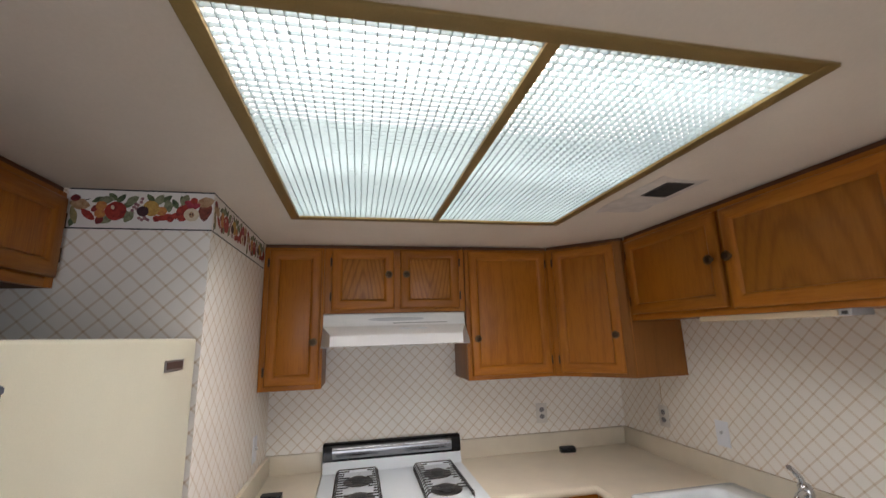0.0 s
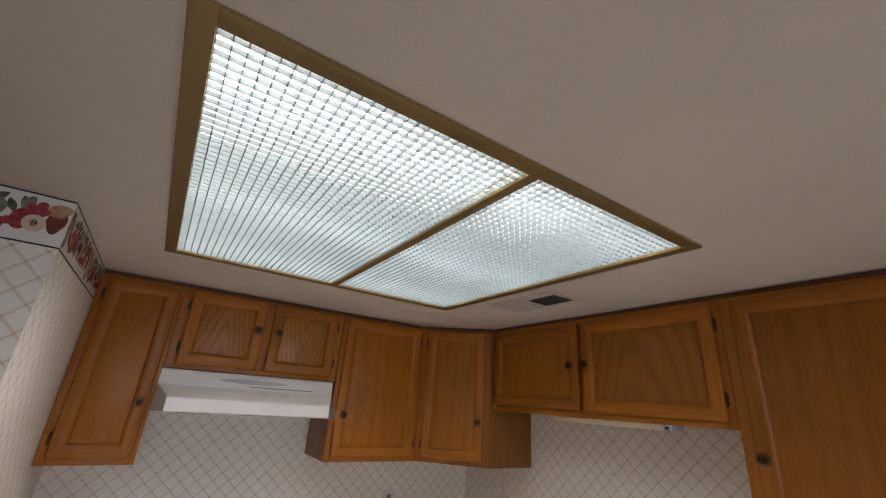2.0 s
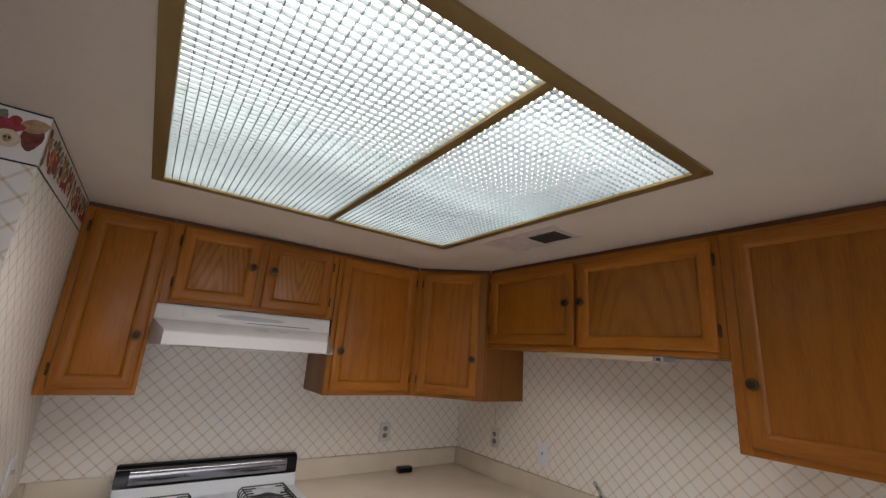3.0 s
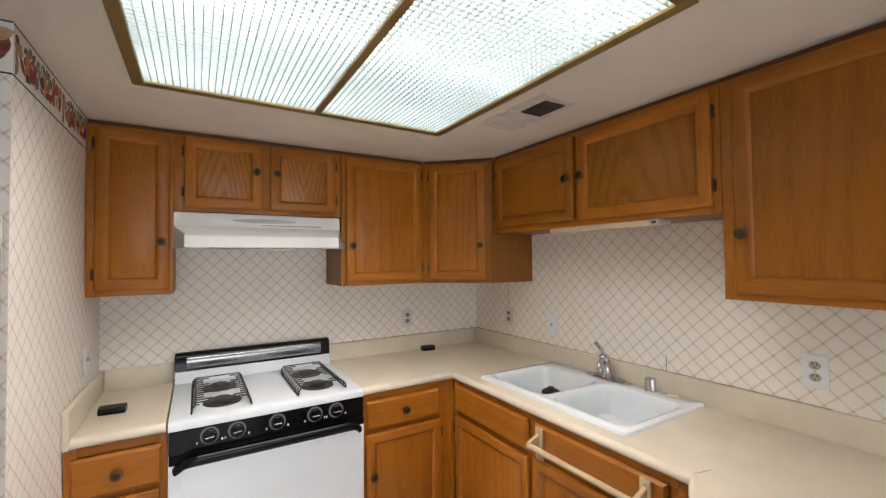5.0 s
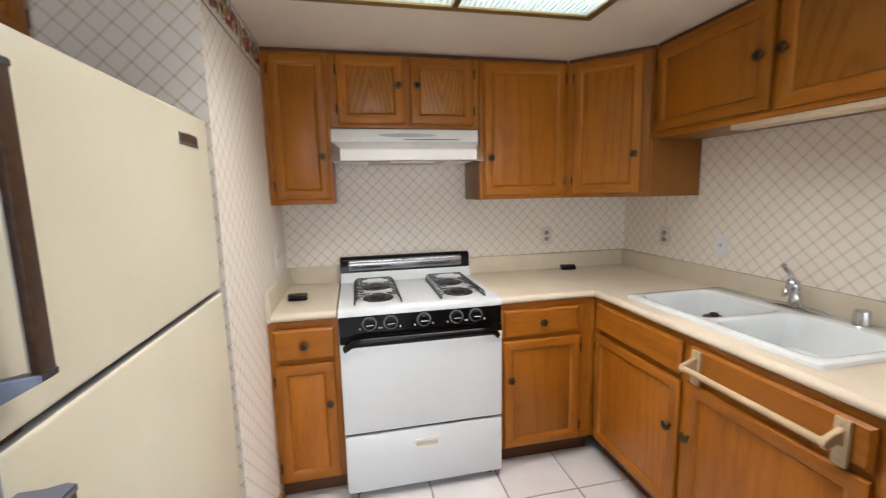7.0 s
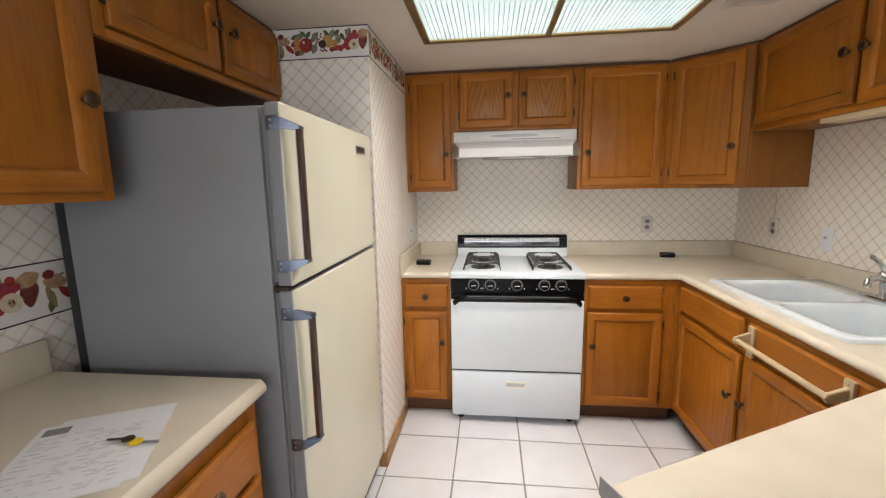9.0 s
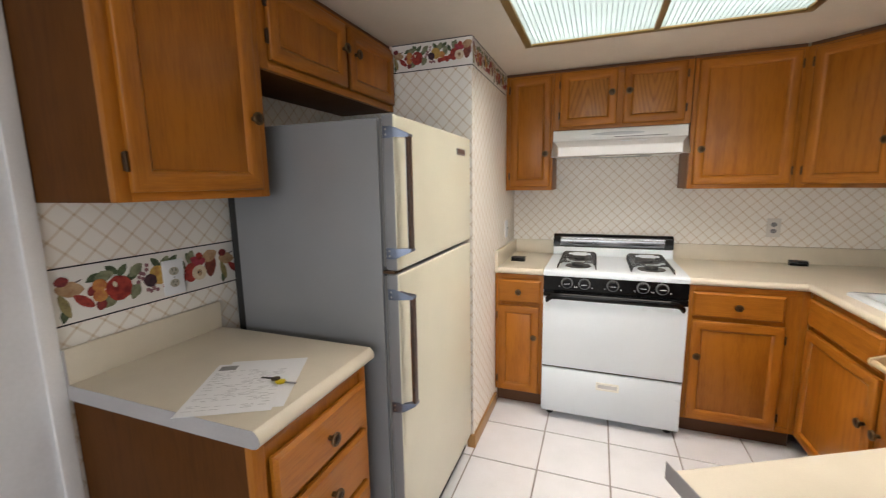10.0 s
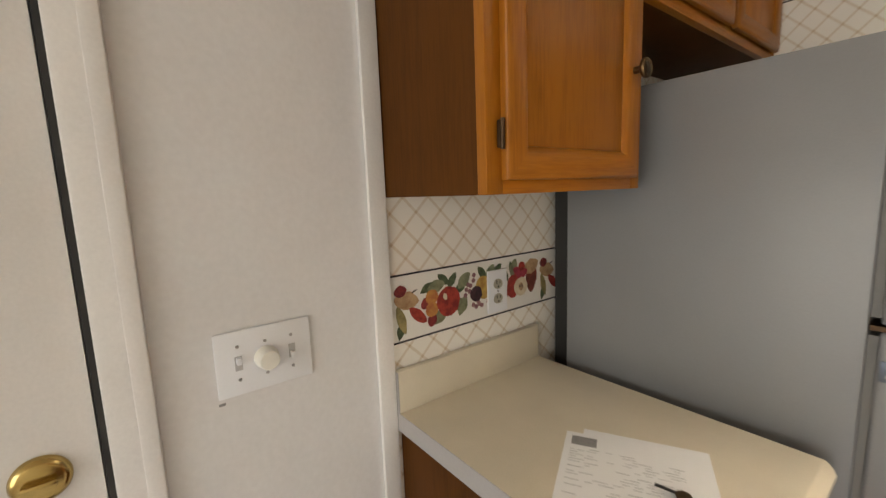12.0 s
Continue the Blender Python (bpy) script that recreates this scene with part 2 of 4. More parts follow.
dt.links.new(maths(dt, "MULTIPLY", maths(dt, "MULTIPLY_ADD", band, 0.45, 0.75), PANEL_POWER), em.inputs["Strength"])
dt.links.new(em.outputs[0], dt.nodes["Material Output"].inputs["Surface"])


# ---- building helpers ----
def box(x0, x1, y0, y1, z0, z1, bevel=0.0, bm=None, segs=2):
    """A box, with rounded edges where bevel is given, added to bm."""
    own = bmesh.new()
    bmesh.ops.create_cube(own, size=1)
    bmesh.ops.transform(own, matrix=Matrix.LocRotScale(((x0 + x1) / 2, (y0 + y1) / 2, (z0 + z1) / 2), None, (abs(x1 - x0), abs(y1 - y0), abs(z1 - z0))), verts=own.verts)
    if bevel:
        bmesh.ops.bevel(own, geom=own.edges[:], offset=bevel, segments=segs, profile=0.6, affect="EDGES")
    return merge(bm, own)


def merge(bm, own):
    if bm is None:
        return own
    data = bpy.data.meshes.new("join")
    own.to_mesh(data)
    own.free()
    bm.from_mesh(data)
    bpy.data.meshes.remove(data)
    return bm


def lathe(profile, m=None, bm=None, segs=20):
    """A turned body from (radius, height) pairs round the local z axis."""
    own = bmesh.new()
    rings = []
    for r, h in profile:
        rings.append([own.verts.new((r * math.cos(2 * math.pi * k / segs), r * math.sin(2 * math.pi * k / segs), h)) for k in range(segs)])
    for a, b in zip(rings, rings[1:]):
        for k in range(segs):
            own.faces.new((a[k], a[(k + 1) % segs], b[(k + 1) % segs], b[k]))
    own.faces.new(list(reversed(rings[0])))
    own.faces.new(rings[-1])
    bmesh.ops.recalc_face_normals(own, faces=own.faces)
    if m is not None:
        own.transform(m)
    return merge(bm, own)


def prism(points, z0, z1, bm=None, bevel=0.0):
    """An upright prism over a plan outline, counter-clockwise."""
    own = bmesh.new()
    low = [own.verts.new((x, y, z0)) for x, y in points]
    high = [own.verts.new((x, y, z1)) for x, y in points]
    own.faces.new(list(reversed(low)))
    own.faces.new(high)
    n = len(points)
    for k in range(n):
        own.faces.new((low[k], low[(k + 1) % n], high[(k + 1) % n], high[k]))
    bmesh.ops.recalc_face_normals(own, faces=own.faces)
    if bevel:
        bmesh.ops.bevel(own, geom=own.edges[:], offset=bevel, segments=2, affect="EDGES")
    return merge(bm, own)


def extrude_x(profile, x0, x1, bm=None, bevel=0.0):
    """A (y, z) outline drawn out along x."""
    own = prism([(y, z) for y, z in profile], x0, x1, None, bevel)
    own.transform(Matrix(((0, 0, 1, 0), (1, 0, 0, 0), (0, 1, 0, 0), (0, 0, 0, 1))))
    bmesh.ops.recalc_face_normals(own, faces=own.faces)
    return merge(bm, own)


def sweep(path, profile, bm=None):
    """A profile of (out, z) carried along a plan path with mitred corners; out lies to the right of the way."""
    own = bmesh.new()
    pts = [Vector(p) for p in path]
    rings = []
    for i, p in enumerate(pts):
        before = (p - pts[i - 1]).normalized() if i else (pts[1] - p).normalized()
        after = (pts[i + 1] - p).normalized() if i < len(pts) - 1 else before
        na, nb = Vector((before.y, -before.x)), Vector((after.y, -after.x))
        out = (na + nb).normalized()
        out /= max(0.3, out.dot(na))
        rings.append([own.verts.new((p.x + out.x * d, p.y + out.y * d, z)) for d, z in profile])
    for a, b in zip(rings, rings[1:]):
        for k in range(len(profile) - 1):
            own.faces.new((a[k], a[k + 1], b[k + 1], b[k]))
    for ring in (rings[0], rings[-1]):
        own.faces.new(ring)
    bmesh.ops.recalc_face_normals(own, faces=own.faces)
    return merge(bm, own)


def tube(points, radius, bm=None, segs=8):
    """A round bar along a line of points."""
    own = bmesh.new()
    pts = [Vector(p) for p in points]
    rings = []
    for i, p in enumerate(pts):
        d = (pts[min(i + 1, len(pts) - 1)] - pts[max(i - 1, 0)]).normalized()
        side = d.cross(Vector((0, 0, 1)))
        side = side.normalized() if side.length > 1e-4 else Vector((1, 0, 0))
        up = side.cross(d).normalized()
        rings.append([own.verts.new(p + radius * (math.cos(2 * math.pi * k / segs) * side + math.sin(2 * math.pi * k / segs) * up)) for k in range(segs)])
    for a, b in zip(rings, rings[1:]):
        for k in range(segs):
            own.faces.new((a[k], a[(k + 1) % segs], b[(k + 1) % segs], b[k]))
    own.faces.new(list(reversed(rings[0])))
    own.faces.new(rings[-1])
    bmesh.ops.recalc_face_normals(own, faces=own.faces)
    return merge(bm, own)


def smooth(data, angle=38):
    for p in data.polygons:
        p.use_smooth = True
    data.set_sharp_from_angle(angle=radians(angle))


def mesh_of(name, bm, *materials):
    data = bpy.data.meshes.new(name)
    bm.to_mesh(data)
    bm.free()
    for m in materials:
        data.materials.append(m)
    smooth(data)
    return data


def thing(name, m, label, category, group="", kind=""):
    ob = new(name)
    ob.empty_display_size = 0.1
    ob.matrix_basis = m
    return tagged(ob, label, category, group, kind)


def part(name, bm, material, parent, label="", at=None):
    """One mesh under a thing or a part, drawn in the thing's own axes."""
    mats = material if isinstance(material, tuple) else (material,)
    data = bm if isinstance(bm, bpy.types.Mesh) else mesh_of(name, bm, *mats)
    ob = new(name, data)
    ob.parent = parent
    if at is not None:
        ob.matrix_basis = at
    if label:
        ob["label"] = label
    return ob


def solid(name, bm, material, label="", category="", kind="structure"):
    mats = material if isinstance(material, tuple) else (material,)
    return tagged(new(name, mesh_of(name, bm, *mats)), label, category, "", kind)


# ---- structure ----
wall_north = solid("wall_north", box(X_STUB - 0.1, X_EAST + 0.12, 0, 0.12, 0, CEIL + 0.3), PAPER_X, "off-white wall papered with a tan diamond trellis", "wall")
wall_east = solid("wall_east", box(X_EAST, X_EAST + 0.12, Y_SOUTH, -0.001, 0, CEIL + 0.3), PAPER_Y, "off-white trellis-papered wall behind the sink", "wall")
wall_stub = solid("wall_stub", box(X_WEST - 0.1, X_STUB, Y_STUB, -0.001, 0, CEIL + 0.3), PAPER_X, "trellis-papered wall end beside the refrigerator", "wall")
for poly in wall_stub.data.polygons:
    if abs(poly.normal.x) > 0.5:
        poly.material_index = 1
wall_stub.data.materials.append(PAPER_Y)
W_SPLIT = -2.478       # the trellis paper ends here and white paint begins
DOOR_N, DOOR_S, DOOR_H = -2.978, -3.878, 2.04
wall_west = solid("wall_west", box(X_WEST - 0.12, X_WEST, W_SPLIT, Y_STUB - 0.001, 0, CEIL + 0.3), PAPER_Y, "trellis-papered wall behind the small counter", "wall")
bm = box(X_WEST - 0.12, X_WEST, DOOR_N + 0.02, W_SPLIT - 0.0005, 0, CEIL + 0.3)
box(X_WEST - 0.12, X_WEST, Y_SOUTH, DOOR_S - 0.02, 0, CEIL + 0.3, bm=bm)
box(X_WEST - 0.12, X_WEST, DOOR_S - 0.02, DOOR_N + 0.02, DOOR_H + 0.02, CEIL + 0.3, bm=bm)
wall_entry = solid("wall_entry", bm, PAINT, "white painted wall beside the entry door", "wall")
# unseen south wall, added to close the room round the fill's opening
bm = box(X_WEST - 0.12, -0.7, Y_SOUTH - 0.12, Y_SOUTH, 0, CEIL + 0.3)
box(1.6, X_EAST + 0.12, Y_SOUTH - 0.12, Y_SOUTH, 0, CEIL + 0.3, bm=bm)
box(-0.7, 1.6, Y_SOUTH - 0.12, Y_SOUTH, 0, 0.25, bm=bm)
box(-0.7, 1.6, Y_SOUTH - 0.12, Y_SOUTH, 2.05, CEIL + 0.3, bm=bm)
solid("wall_south", bm, PAINT, "unseen white wall added with an opening for the daylight fill", "wall")
trim_strip = solid("trim_corner", box(X_WEST + 0.0005, X_WEST + 0.012, W_SPLIT - 0.042, W_SPLIT - 0.002, 0.0, CEIL, 0.003), TRIM, "white painted wooden corner strip", "trim")

# the light well's opening is left free in the ceiling
LX0, LX1, LY0, LY1 = -0.094, 1.092, -2.014, -0.825
bm = box(X_WEST - 0.12, LX0, Y_SOUTH - 0.12, 0.12, CEIL, CEIL + 0.02)
box(LX1, X_EAST + 0.12, Y_SOUTH - 0.12, 0.12, CEIL, CEIL + 0.02, bm=bm)
box(LX0, LX1, LY1, 0.12, CEIL, CEIL + 0.02, bm=bm)
box(LX0, LX1, Y_SOUTH - 0.12, LY0, CEIL, CEIL + 0.02, bm=bm)
solid("ceiling", bm, CEILING, "low off-white textured ceiling", "ceiling")
solid("roof_slab", box(X_WEST - 0.12, X_EAST + 0.12, Y_SOUTH - 0.12, 0.12, CEIL + 0.3, CEIL + 0.35), PAINT, "plain slab closing the ceiling void", "ceiling")
floor = solid("floor", box(X_WEST - 0.12, X_EAST + 0.12, Y_SOUTH - 0.12, 0.12, -0.1, -0.006), GROUT, "floor of white square tiles with grey grout", "floor")
solid("baseboard", box(X_STUB + 0.0005, X_STUB + 0.014, Y_STUB - 0.013, -0.615, 0.0, 0.075, 0.003, box(X_STUB - 0.03, X_STUB + 0.0135, Y_STUB - 0.0135, Y_STUB - 0.0005, 0, 0.0745, 0.003)), OAK_BOARD, "low oak baseboard round the wall end", "baseboard")

# ---- wall and base cabinets ----
def ring_panel(x0, x1, z0, z1, steps, bm=None):
    """Nested rectangles in the plane of a front: steps of (inset, y). Faces between rails lie in slot 1."""
    own = bmesh.new()
    loops = []
    for inset, y in steps:
        loops.append([own.verts.new(p) for p in ((x0 + inset, y, z0 + inset), (x1 - inset, y, z0 + inset), (x1 - inset, y, z1 - inset), (x0 + inset, y, z1 - inset))])
    for a, b in zip(loops, loops[1:]):
        for k in range(4):
            f = own.faces.new((a[k], a[(k + 1) % 4], b[(k + 1) % 4], b[k]))
            f.material_index = 1 if k in (0, 2) else 0
    own.faces.new(loops[-1])
    bmesh.ops.recalc_face_normals(own, faces=own.faces)
    return merge(bm, own)


KNOB_MESH = mesh_of("knob", lathe([(0.007, 0), (0.007, 0.012), (0.011, 0.015), (0.0185, 0.019), (0.0198, 0.023), (0.0182, 0.027), (0.0128, 0.0275), (0.0118, 0.0255)], pose(0, 0, 0, 90)), BRASS)
INLAY_MESH = mesh_of("inlay", lathe([(0.0121, 0.0245), (0.0121, 0.0265), (0.008, 0.0285), (0.001, 0.029)], pose(0, 0, 0, 90)), KNOB_DARK)
HINGE_MESH = mesh_of("hinge", box(-0.005, 0.005, -0.006, 0.0, -0.021, 0.021, 0.002, tube([(0, -0.008, -0.023), (0, -0.008, 0.023)], 0.0036)), HINGE)


def knob(parent, x, z, y):
    k = part("knob", KNOB_MESH, BRASS, parent, "aged brass knob", pose(x, y, z))
    part("inlay", INLAY_MESH, KNOB_DARK, parent, "", pose(x, y, z))
    return k


def door_leaf(cab, x0, x1, z0, z1, hinge="l", knob_at="low", frame_w=0.052, veneer=None):
    """A framed oak door with a recessed veneer panel, its knob and hinges."""
    inner = frame_w
    leaf = part("door", ring_panel(x0, x1, z0, z1, [(0, -0.0005), (0, -0.011), (0.003, -0.016), (0.009, -0.019), (inner - 0.013, -0.019), (inner - 0.010, -0.0178), (inner + 0.001, -0.0085), (inner + 0.002, -0.004)]), (OAK_V, OAK_H), cab)
    field = ring_panel(x0 + inner + 0.002, x1 - inner - 0.002, z0 + inner + 0.002, z1 - inner - 0.002, [(0, -0.003), (0, -0.0075), (0.0015, -0.0082)])
    part("panel", field, (veneer or OAK_PANEL,) * 2, leaf)
    kx = x1 - 0.030 if hinge == "l" else x0 + 0.030
    kz = {"low": z0 + 0.27 * min(1.0, (z1 - z0)), "mid": (z0 + z1) / 2, "high": z1 - 0.25 * (z1 - z0)}[knob_at] if isinstance(knob_at, str) else knob_at
    knob(leaf, kx, kz, -0.019)
    hx = x0 - 0.006 if hinge == "l" else x1 + 0.006
    for hz in (z0 + 0.07, z1 - 0.07):
        part("hinge", HINGE_MESH, HINGE, leaf, "", pose(hx, -0.002, hz))
    return leaf


def drawer_front(cab, x0, x1, z0, z1, with_knob=True):
    d = part("drawer", ring_panel(x0, x1, z0, z1, [(0, -0.0005), (0, -0.010), (0.004, -0.014), (0.010, -0.019), (0.012, -0.019)]), (OAK_H, OAK_H), cab)
    if with_knob:
        knob(d, (x0 + x1) / 2, (z0 + z1) / 2, -0.019)
    return d


def cabinet(name, m, w, h, depth, label, doors, drawers=(), toe=0.0, stiles=0.035, top_strip=True, rails=(0.03, 0.03), body_h=None, side=None):
    """A cabinet box behind an oak face frame. Its front lies in the local plane y = 0, its foot at z = 0."""
    cab = thing(name, m, label, "cabinet", "kitchen cabinets")
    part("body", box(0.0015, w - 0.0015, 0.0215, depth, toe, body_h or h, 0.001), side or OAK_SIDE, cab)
    for a in (0, w - stiles):
        part("stile", box(a, a + stiles, 0, 0.021, toe, h, 0.0015), OAK_V, cab)
    for a, b in ((toe, toe + rails[0]), (h - rails[1], h)):
        part("rail", box(stiles, w - stiles, 0.0004, 0.0205, a, b, 0.001), OAK_H, cab)
    inner = box(stiles - 0.001, w - stiles + 0.001, 0.006, 0.0208, toe + rails[0] - 0.001, h - rails[1] + 0.001)
    part("backing", inner, OAK_V, cab)
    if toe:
        # same wood as the cabinet, its shade put into the dark colour
        part("toe_board", box(0.0, w, 0.065, 0.08, 0.0, toe - 0.001), DARK_GAP, cab, "recessed toe board coloured dark for the shade under the cabinet")
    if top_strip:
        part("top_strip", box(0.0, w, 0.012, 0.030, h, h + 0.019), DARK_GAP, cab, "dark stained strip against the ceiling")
    for d in doors:
        door_leaf(cab, *d)
    for d in drawers:
        drawer_front(cab, *d)
    return cab


UH = CEIL - 0.02 - UP
# the front plane of the stove wall's cabinets is y = -0.32; of the sink wall's x = 1.585
cabinet("wall_cabinet", pose(X_STUB + 0.003, -0.32, UP), 0.300, UH, 0.318, "narrow honey oak wall cabinet beside the range hood",
        [(0.028, 0.288, 0.022, UH - 0.012, "l", 0.23)])
cabinet("hood_cabinet", pose(0.004, -0.32, 1.752), 0.760, CEIL - 0.02 - 1.752, 0.318, "short honey oak cabinet above the range hood with two doors",
        [(0.040, 0.366, 0.018, 0.342, "l", 0.20, 0.052, OAK_ARCH), (0.400, 0.728, 0.018, 0.342, "r", 0.20, 0.052, OAK_VEE)])
cabinet("wall_cabinet", pose(0.768, -0.32, UP), 0.507, UH, 0.318, "honey oak wall cabinet with one wide door",
        [(0.022, 0.484, 0.022, UH - 0.012, "r", 0.22)])
cw = math.hypot(1.585 - 1.275, 0.29)
corner = thing("corner_cabinet", pose(1.275, -0.32, UP, 0, 0, math.degrees(math.atan2(-0.29, 0.31))), "diagonal honey oak corner wall cabinet", "cabinet", "kitchen cabinets")
body = prism([(1.2765, -0.002), (1.2765, -0.300), (1.571, -0.608), (1.883, -0.608), (1.883, -0.002)], UP, CEIL - 0.02)
body.transform(corner.matrix_basis.inverted())
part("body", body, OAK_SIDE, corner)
part("stile", box(0.0, 0.045, 0, 0.02, 0, UH, 0.0015), OAK_V, corner)
part("stile", box(cw - 0.052, cw, 0, 0.02, 0, UH, 0.0015), OAK_V, corner)
part("backing", box(0.044, cw - 0.051, 0.004, 0.0195, 0.0, UH), OAK_H, corner)
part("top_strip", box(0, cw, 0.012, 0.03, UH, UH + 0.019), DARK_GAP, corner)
door_leaf(corner, 0.035, cw - 0.050, 0.022, UH - 0.012, "l", 0.22)

E_LOW = 1.668
EH = CEIL - 0.02 - E_LOW
cabinet("sink_cabinet", pose(1.585, -0.612, E_LOW, 0, 0, -90), 1.213, EH, 0.298, "short honey oak wall cabinet over the sink with two doors",
        [(0.030, 0.600, 0.030, EH - 0.02, "l", 0.22), (0.625, 1.188, 0.022, EH - 0.02, "r", 0.22, 0.052, OAK_FLAME)], rails=(0.02, 0.02))
cabinet("wall_cabinet", pose(1.585, -1.827, UP, 0, 0, -90), 0.62, UH, 0.298, "honey oak wall cabinet over the peninsula counter",
        [(0.036, 0.585, 0.022, UH - 0.012, "r", 0.214)])

BH = TOP - 0.04
cabinet("base_cabinet", pose(X_STUB + 0.003, -0.612, 0), 0.298, BH, 0.61, "narrow honey oak base cabinet beside the stove",
        [(0.018, 0.275, 0.112, 0.676, "l", 0.487)], [(0.018, 0.282, 0.698, 0.840)], 0.105, top_strip=False)
cabinet("base_cabinet", pose(0.768, -0.612, 0), 0.527, BH, 0.61, "honey oak base cabinet with a drawer over a door",
        [(0.020, 0.435, 0.118, 0.684, "r", 0.49)], [(0.020, 0.425, 0.706, 0.842)], 0.105, top_strip=False, stiles=0.03)
sink_base = cabinet("sink_base_cabinet", pose(1.295, -0.614, 0, 0, 0, -90), 1.24, BH, 0.585, "honey oak sink base cabinet with a towel bar across its front",
        [(0.025, 0.585, 0.118, 0.690, "l", 0.495), (0.618, 1.180, 0.118, 0.706, "r", 0.50)], [], 0.105, top_strip=False, body_h=0.70)
drawer_front(sink_base, 0.025, 0.585, 0.716, 0.850, False)
drawer_front(sink_base, 0.628, 1.182, 0.730, 0.850, False)
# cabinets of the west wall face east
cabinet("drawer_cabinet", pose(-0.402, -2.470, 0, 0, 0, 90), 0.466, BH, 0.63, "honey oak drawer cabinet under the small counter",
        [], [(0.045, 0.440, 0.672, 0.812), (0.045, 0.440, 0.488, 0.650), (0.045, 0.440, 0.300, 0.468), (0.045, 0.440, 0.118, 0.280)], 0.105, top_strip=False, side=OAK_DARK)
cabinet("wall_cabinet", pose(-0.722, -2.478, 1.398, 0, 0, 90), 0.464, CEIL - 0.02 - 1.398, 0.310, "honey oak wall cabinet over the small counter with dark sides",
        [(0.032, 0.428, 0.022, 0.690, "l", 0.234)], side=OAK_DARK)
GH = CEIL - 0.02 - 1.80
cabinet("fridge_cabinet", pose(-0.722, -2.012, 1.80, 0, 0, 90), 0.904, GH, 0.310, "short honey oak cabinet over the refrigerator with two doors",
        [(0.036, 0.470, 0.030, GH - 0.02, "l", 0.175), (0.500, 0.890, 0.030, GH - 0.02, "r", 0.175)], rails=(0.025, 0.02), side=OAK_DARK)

# ---- worktops ----
NOSE = [(0.0, 0.0), (0.004, -0.0025), (0.011, -0.010), (0.014, -0.019), (0.012, -0.028), (0.005, -0.034), (0.0, -0.036)]
NOSE_UP = [(d, TOP + z) for d, z in NOSE]


def splash(bm, x0, x1, y0, y1):
    return box(x0, x1, y0, y1, TOP - 0.001, TOP + 0.1, 0.006, bm)


P0, P1 = (1.284, -1.873), (0.436, -2.320)
way = Vector((P1[0] - P0[0], P1[1] - P0[1])).normalized()
P2 = (P1[0] + 0.66 * 0.43, P1[1] - 0.66 * 0.903)
far = (X_EAST - P2[0]) / -way.x
P3 = (X_EAST - 0.001, P2[1] - way.y * far)
worktop = thing("worktop", pose(0, 0, 0), "almond laminate worktop with backsplash and angled peninsula", "worktop")
SX0, SX1, SY0, SY1 = 1.345, 1.855, -1.612, -0.818
T0 = TOP - 0.036
slab = bmesh.new()
loops = [[(0.766, -0.621), (1.284, -0.621), P0, P1, P2, P3, (X_EAST - 0.002, -0.002), (0.766, -0.002)], [(SX0, SY0), (SX1, SY0), (SX1, SY1), (SX0, SY1)]]
edges = []
for loop in loops:
    vs = [slab.verts.new((x, y, T0)) for x, y in loop]
    edges += [slab.edges.new((vs[k], vs[(k + 1) % len(vs)])) for k in range(len(vs))]
bmesh.ops.triangle_fill(slab, use_beauty=True, use_dissolve=True, edges=edges)
res = bmesh.ops.extrude_face_region(slab, geom=slab.faces[:])
bmesh.ops.translate(slab, vec=(0, 0, TOP - T0), verts=[v for v in res["geom"] if isinstance(v, bmesh.types.BMVert)])
bmesh.ops.recalc_face_normals(slab, faces=slab.faces)
part("slab", slab, LAMINATE, worktop)
part("front_edge", sweep([(0.766, -0.621), (1.284, -0.621), P0, P1], NOSE_UP), LAMINATE, worktop)
part("peninsula_end", sweep([(P1[0] - 0.012, P1[1] + 0.012 * 2.1), P2], [(0.0003, TOP - 0.0006), (0.002, TOP - 0.0006), (0.002, T0), (0.0003, T0)]), LAMINATE_END, worktop, "greyish cut end of the laminate")
sp = splash(None, 0.766, X_EAST - 0.022, -0.021, -0.002)
splash(sp, X_EAST - 0.021, X_EAST - 0.002, P3[1], -0.002)
part("backsplash", sp, LAMINATE, worktop)
caulk = box(0.77, X_EAST - 0.004, -0.006, -0.0008, TOP + 0.0990, TOP + 0.1012)
box(X_EAST - 0.006, X_EAST - 0.0008, P3[1] + 0.3, -0.007, TOP + 0.0990, TOP + 0.1012, bm=caulk)
seam = box(0.0, 0.075, -0.0006, 0.0006, 0.0001, 0.0005)
seam.transform(Matrix.Translation((P0[0] - 0.002, P0[1] + 0.002, TOP)) @ Matrix.Rotation(radians(-12), 4, "Z"))
part("seam", seam, DARK_GAP, worktop, "fine dark mitre seam")
part("caulk_line", caulk, CAULK, worktop, "tan old caulk line")
left_top = thing("worktop", pose(X_STUB, 0, TOP), "short almond laminate worktop beside the stove", "worktop")
bm = box(0.002, 0.296, -0.621, -0.002, -0.036, 0)
bm2 = sweep([(0.002, -0.621), (0.296, -0.621)], NOSE)
part("slab", bm, LAMINATE, left_top)
part("front_edge", bm2, LAMINATE, left_top)
sp = box(0.023, 0.296, -0.021, -0.002, -0.001, 0.1, 0.005)
box(0.002, 0.022, -0.635, -0.002, -0.036, 0.1, 0.005, sp)
part("backsplash", sp, LAMINATE, left_top)
west_top = thing("worktop", pose(X_WEST, -2.478, TOP), "small almond laminate worktop with papers on it", "worktop")
part("slab", box(0.002, 0.650, 0.0, 0.482, -0.036, 0.0), LAMINATE, west_top)
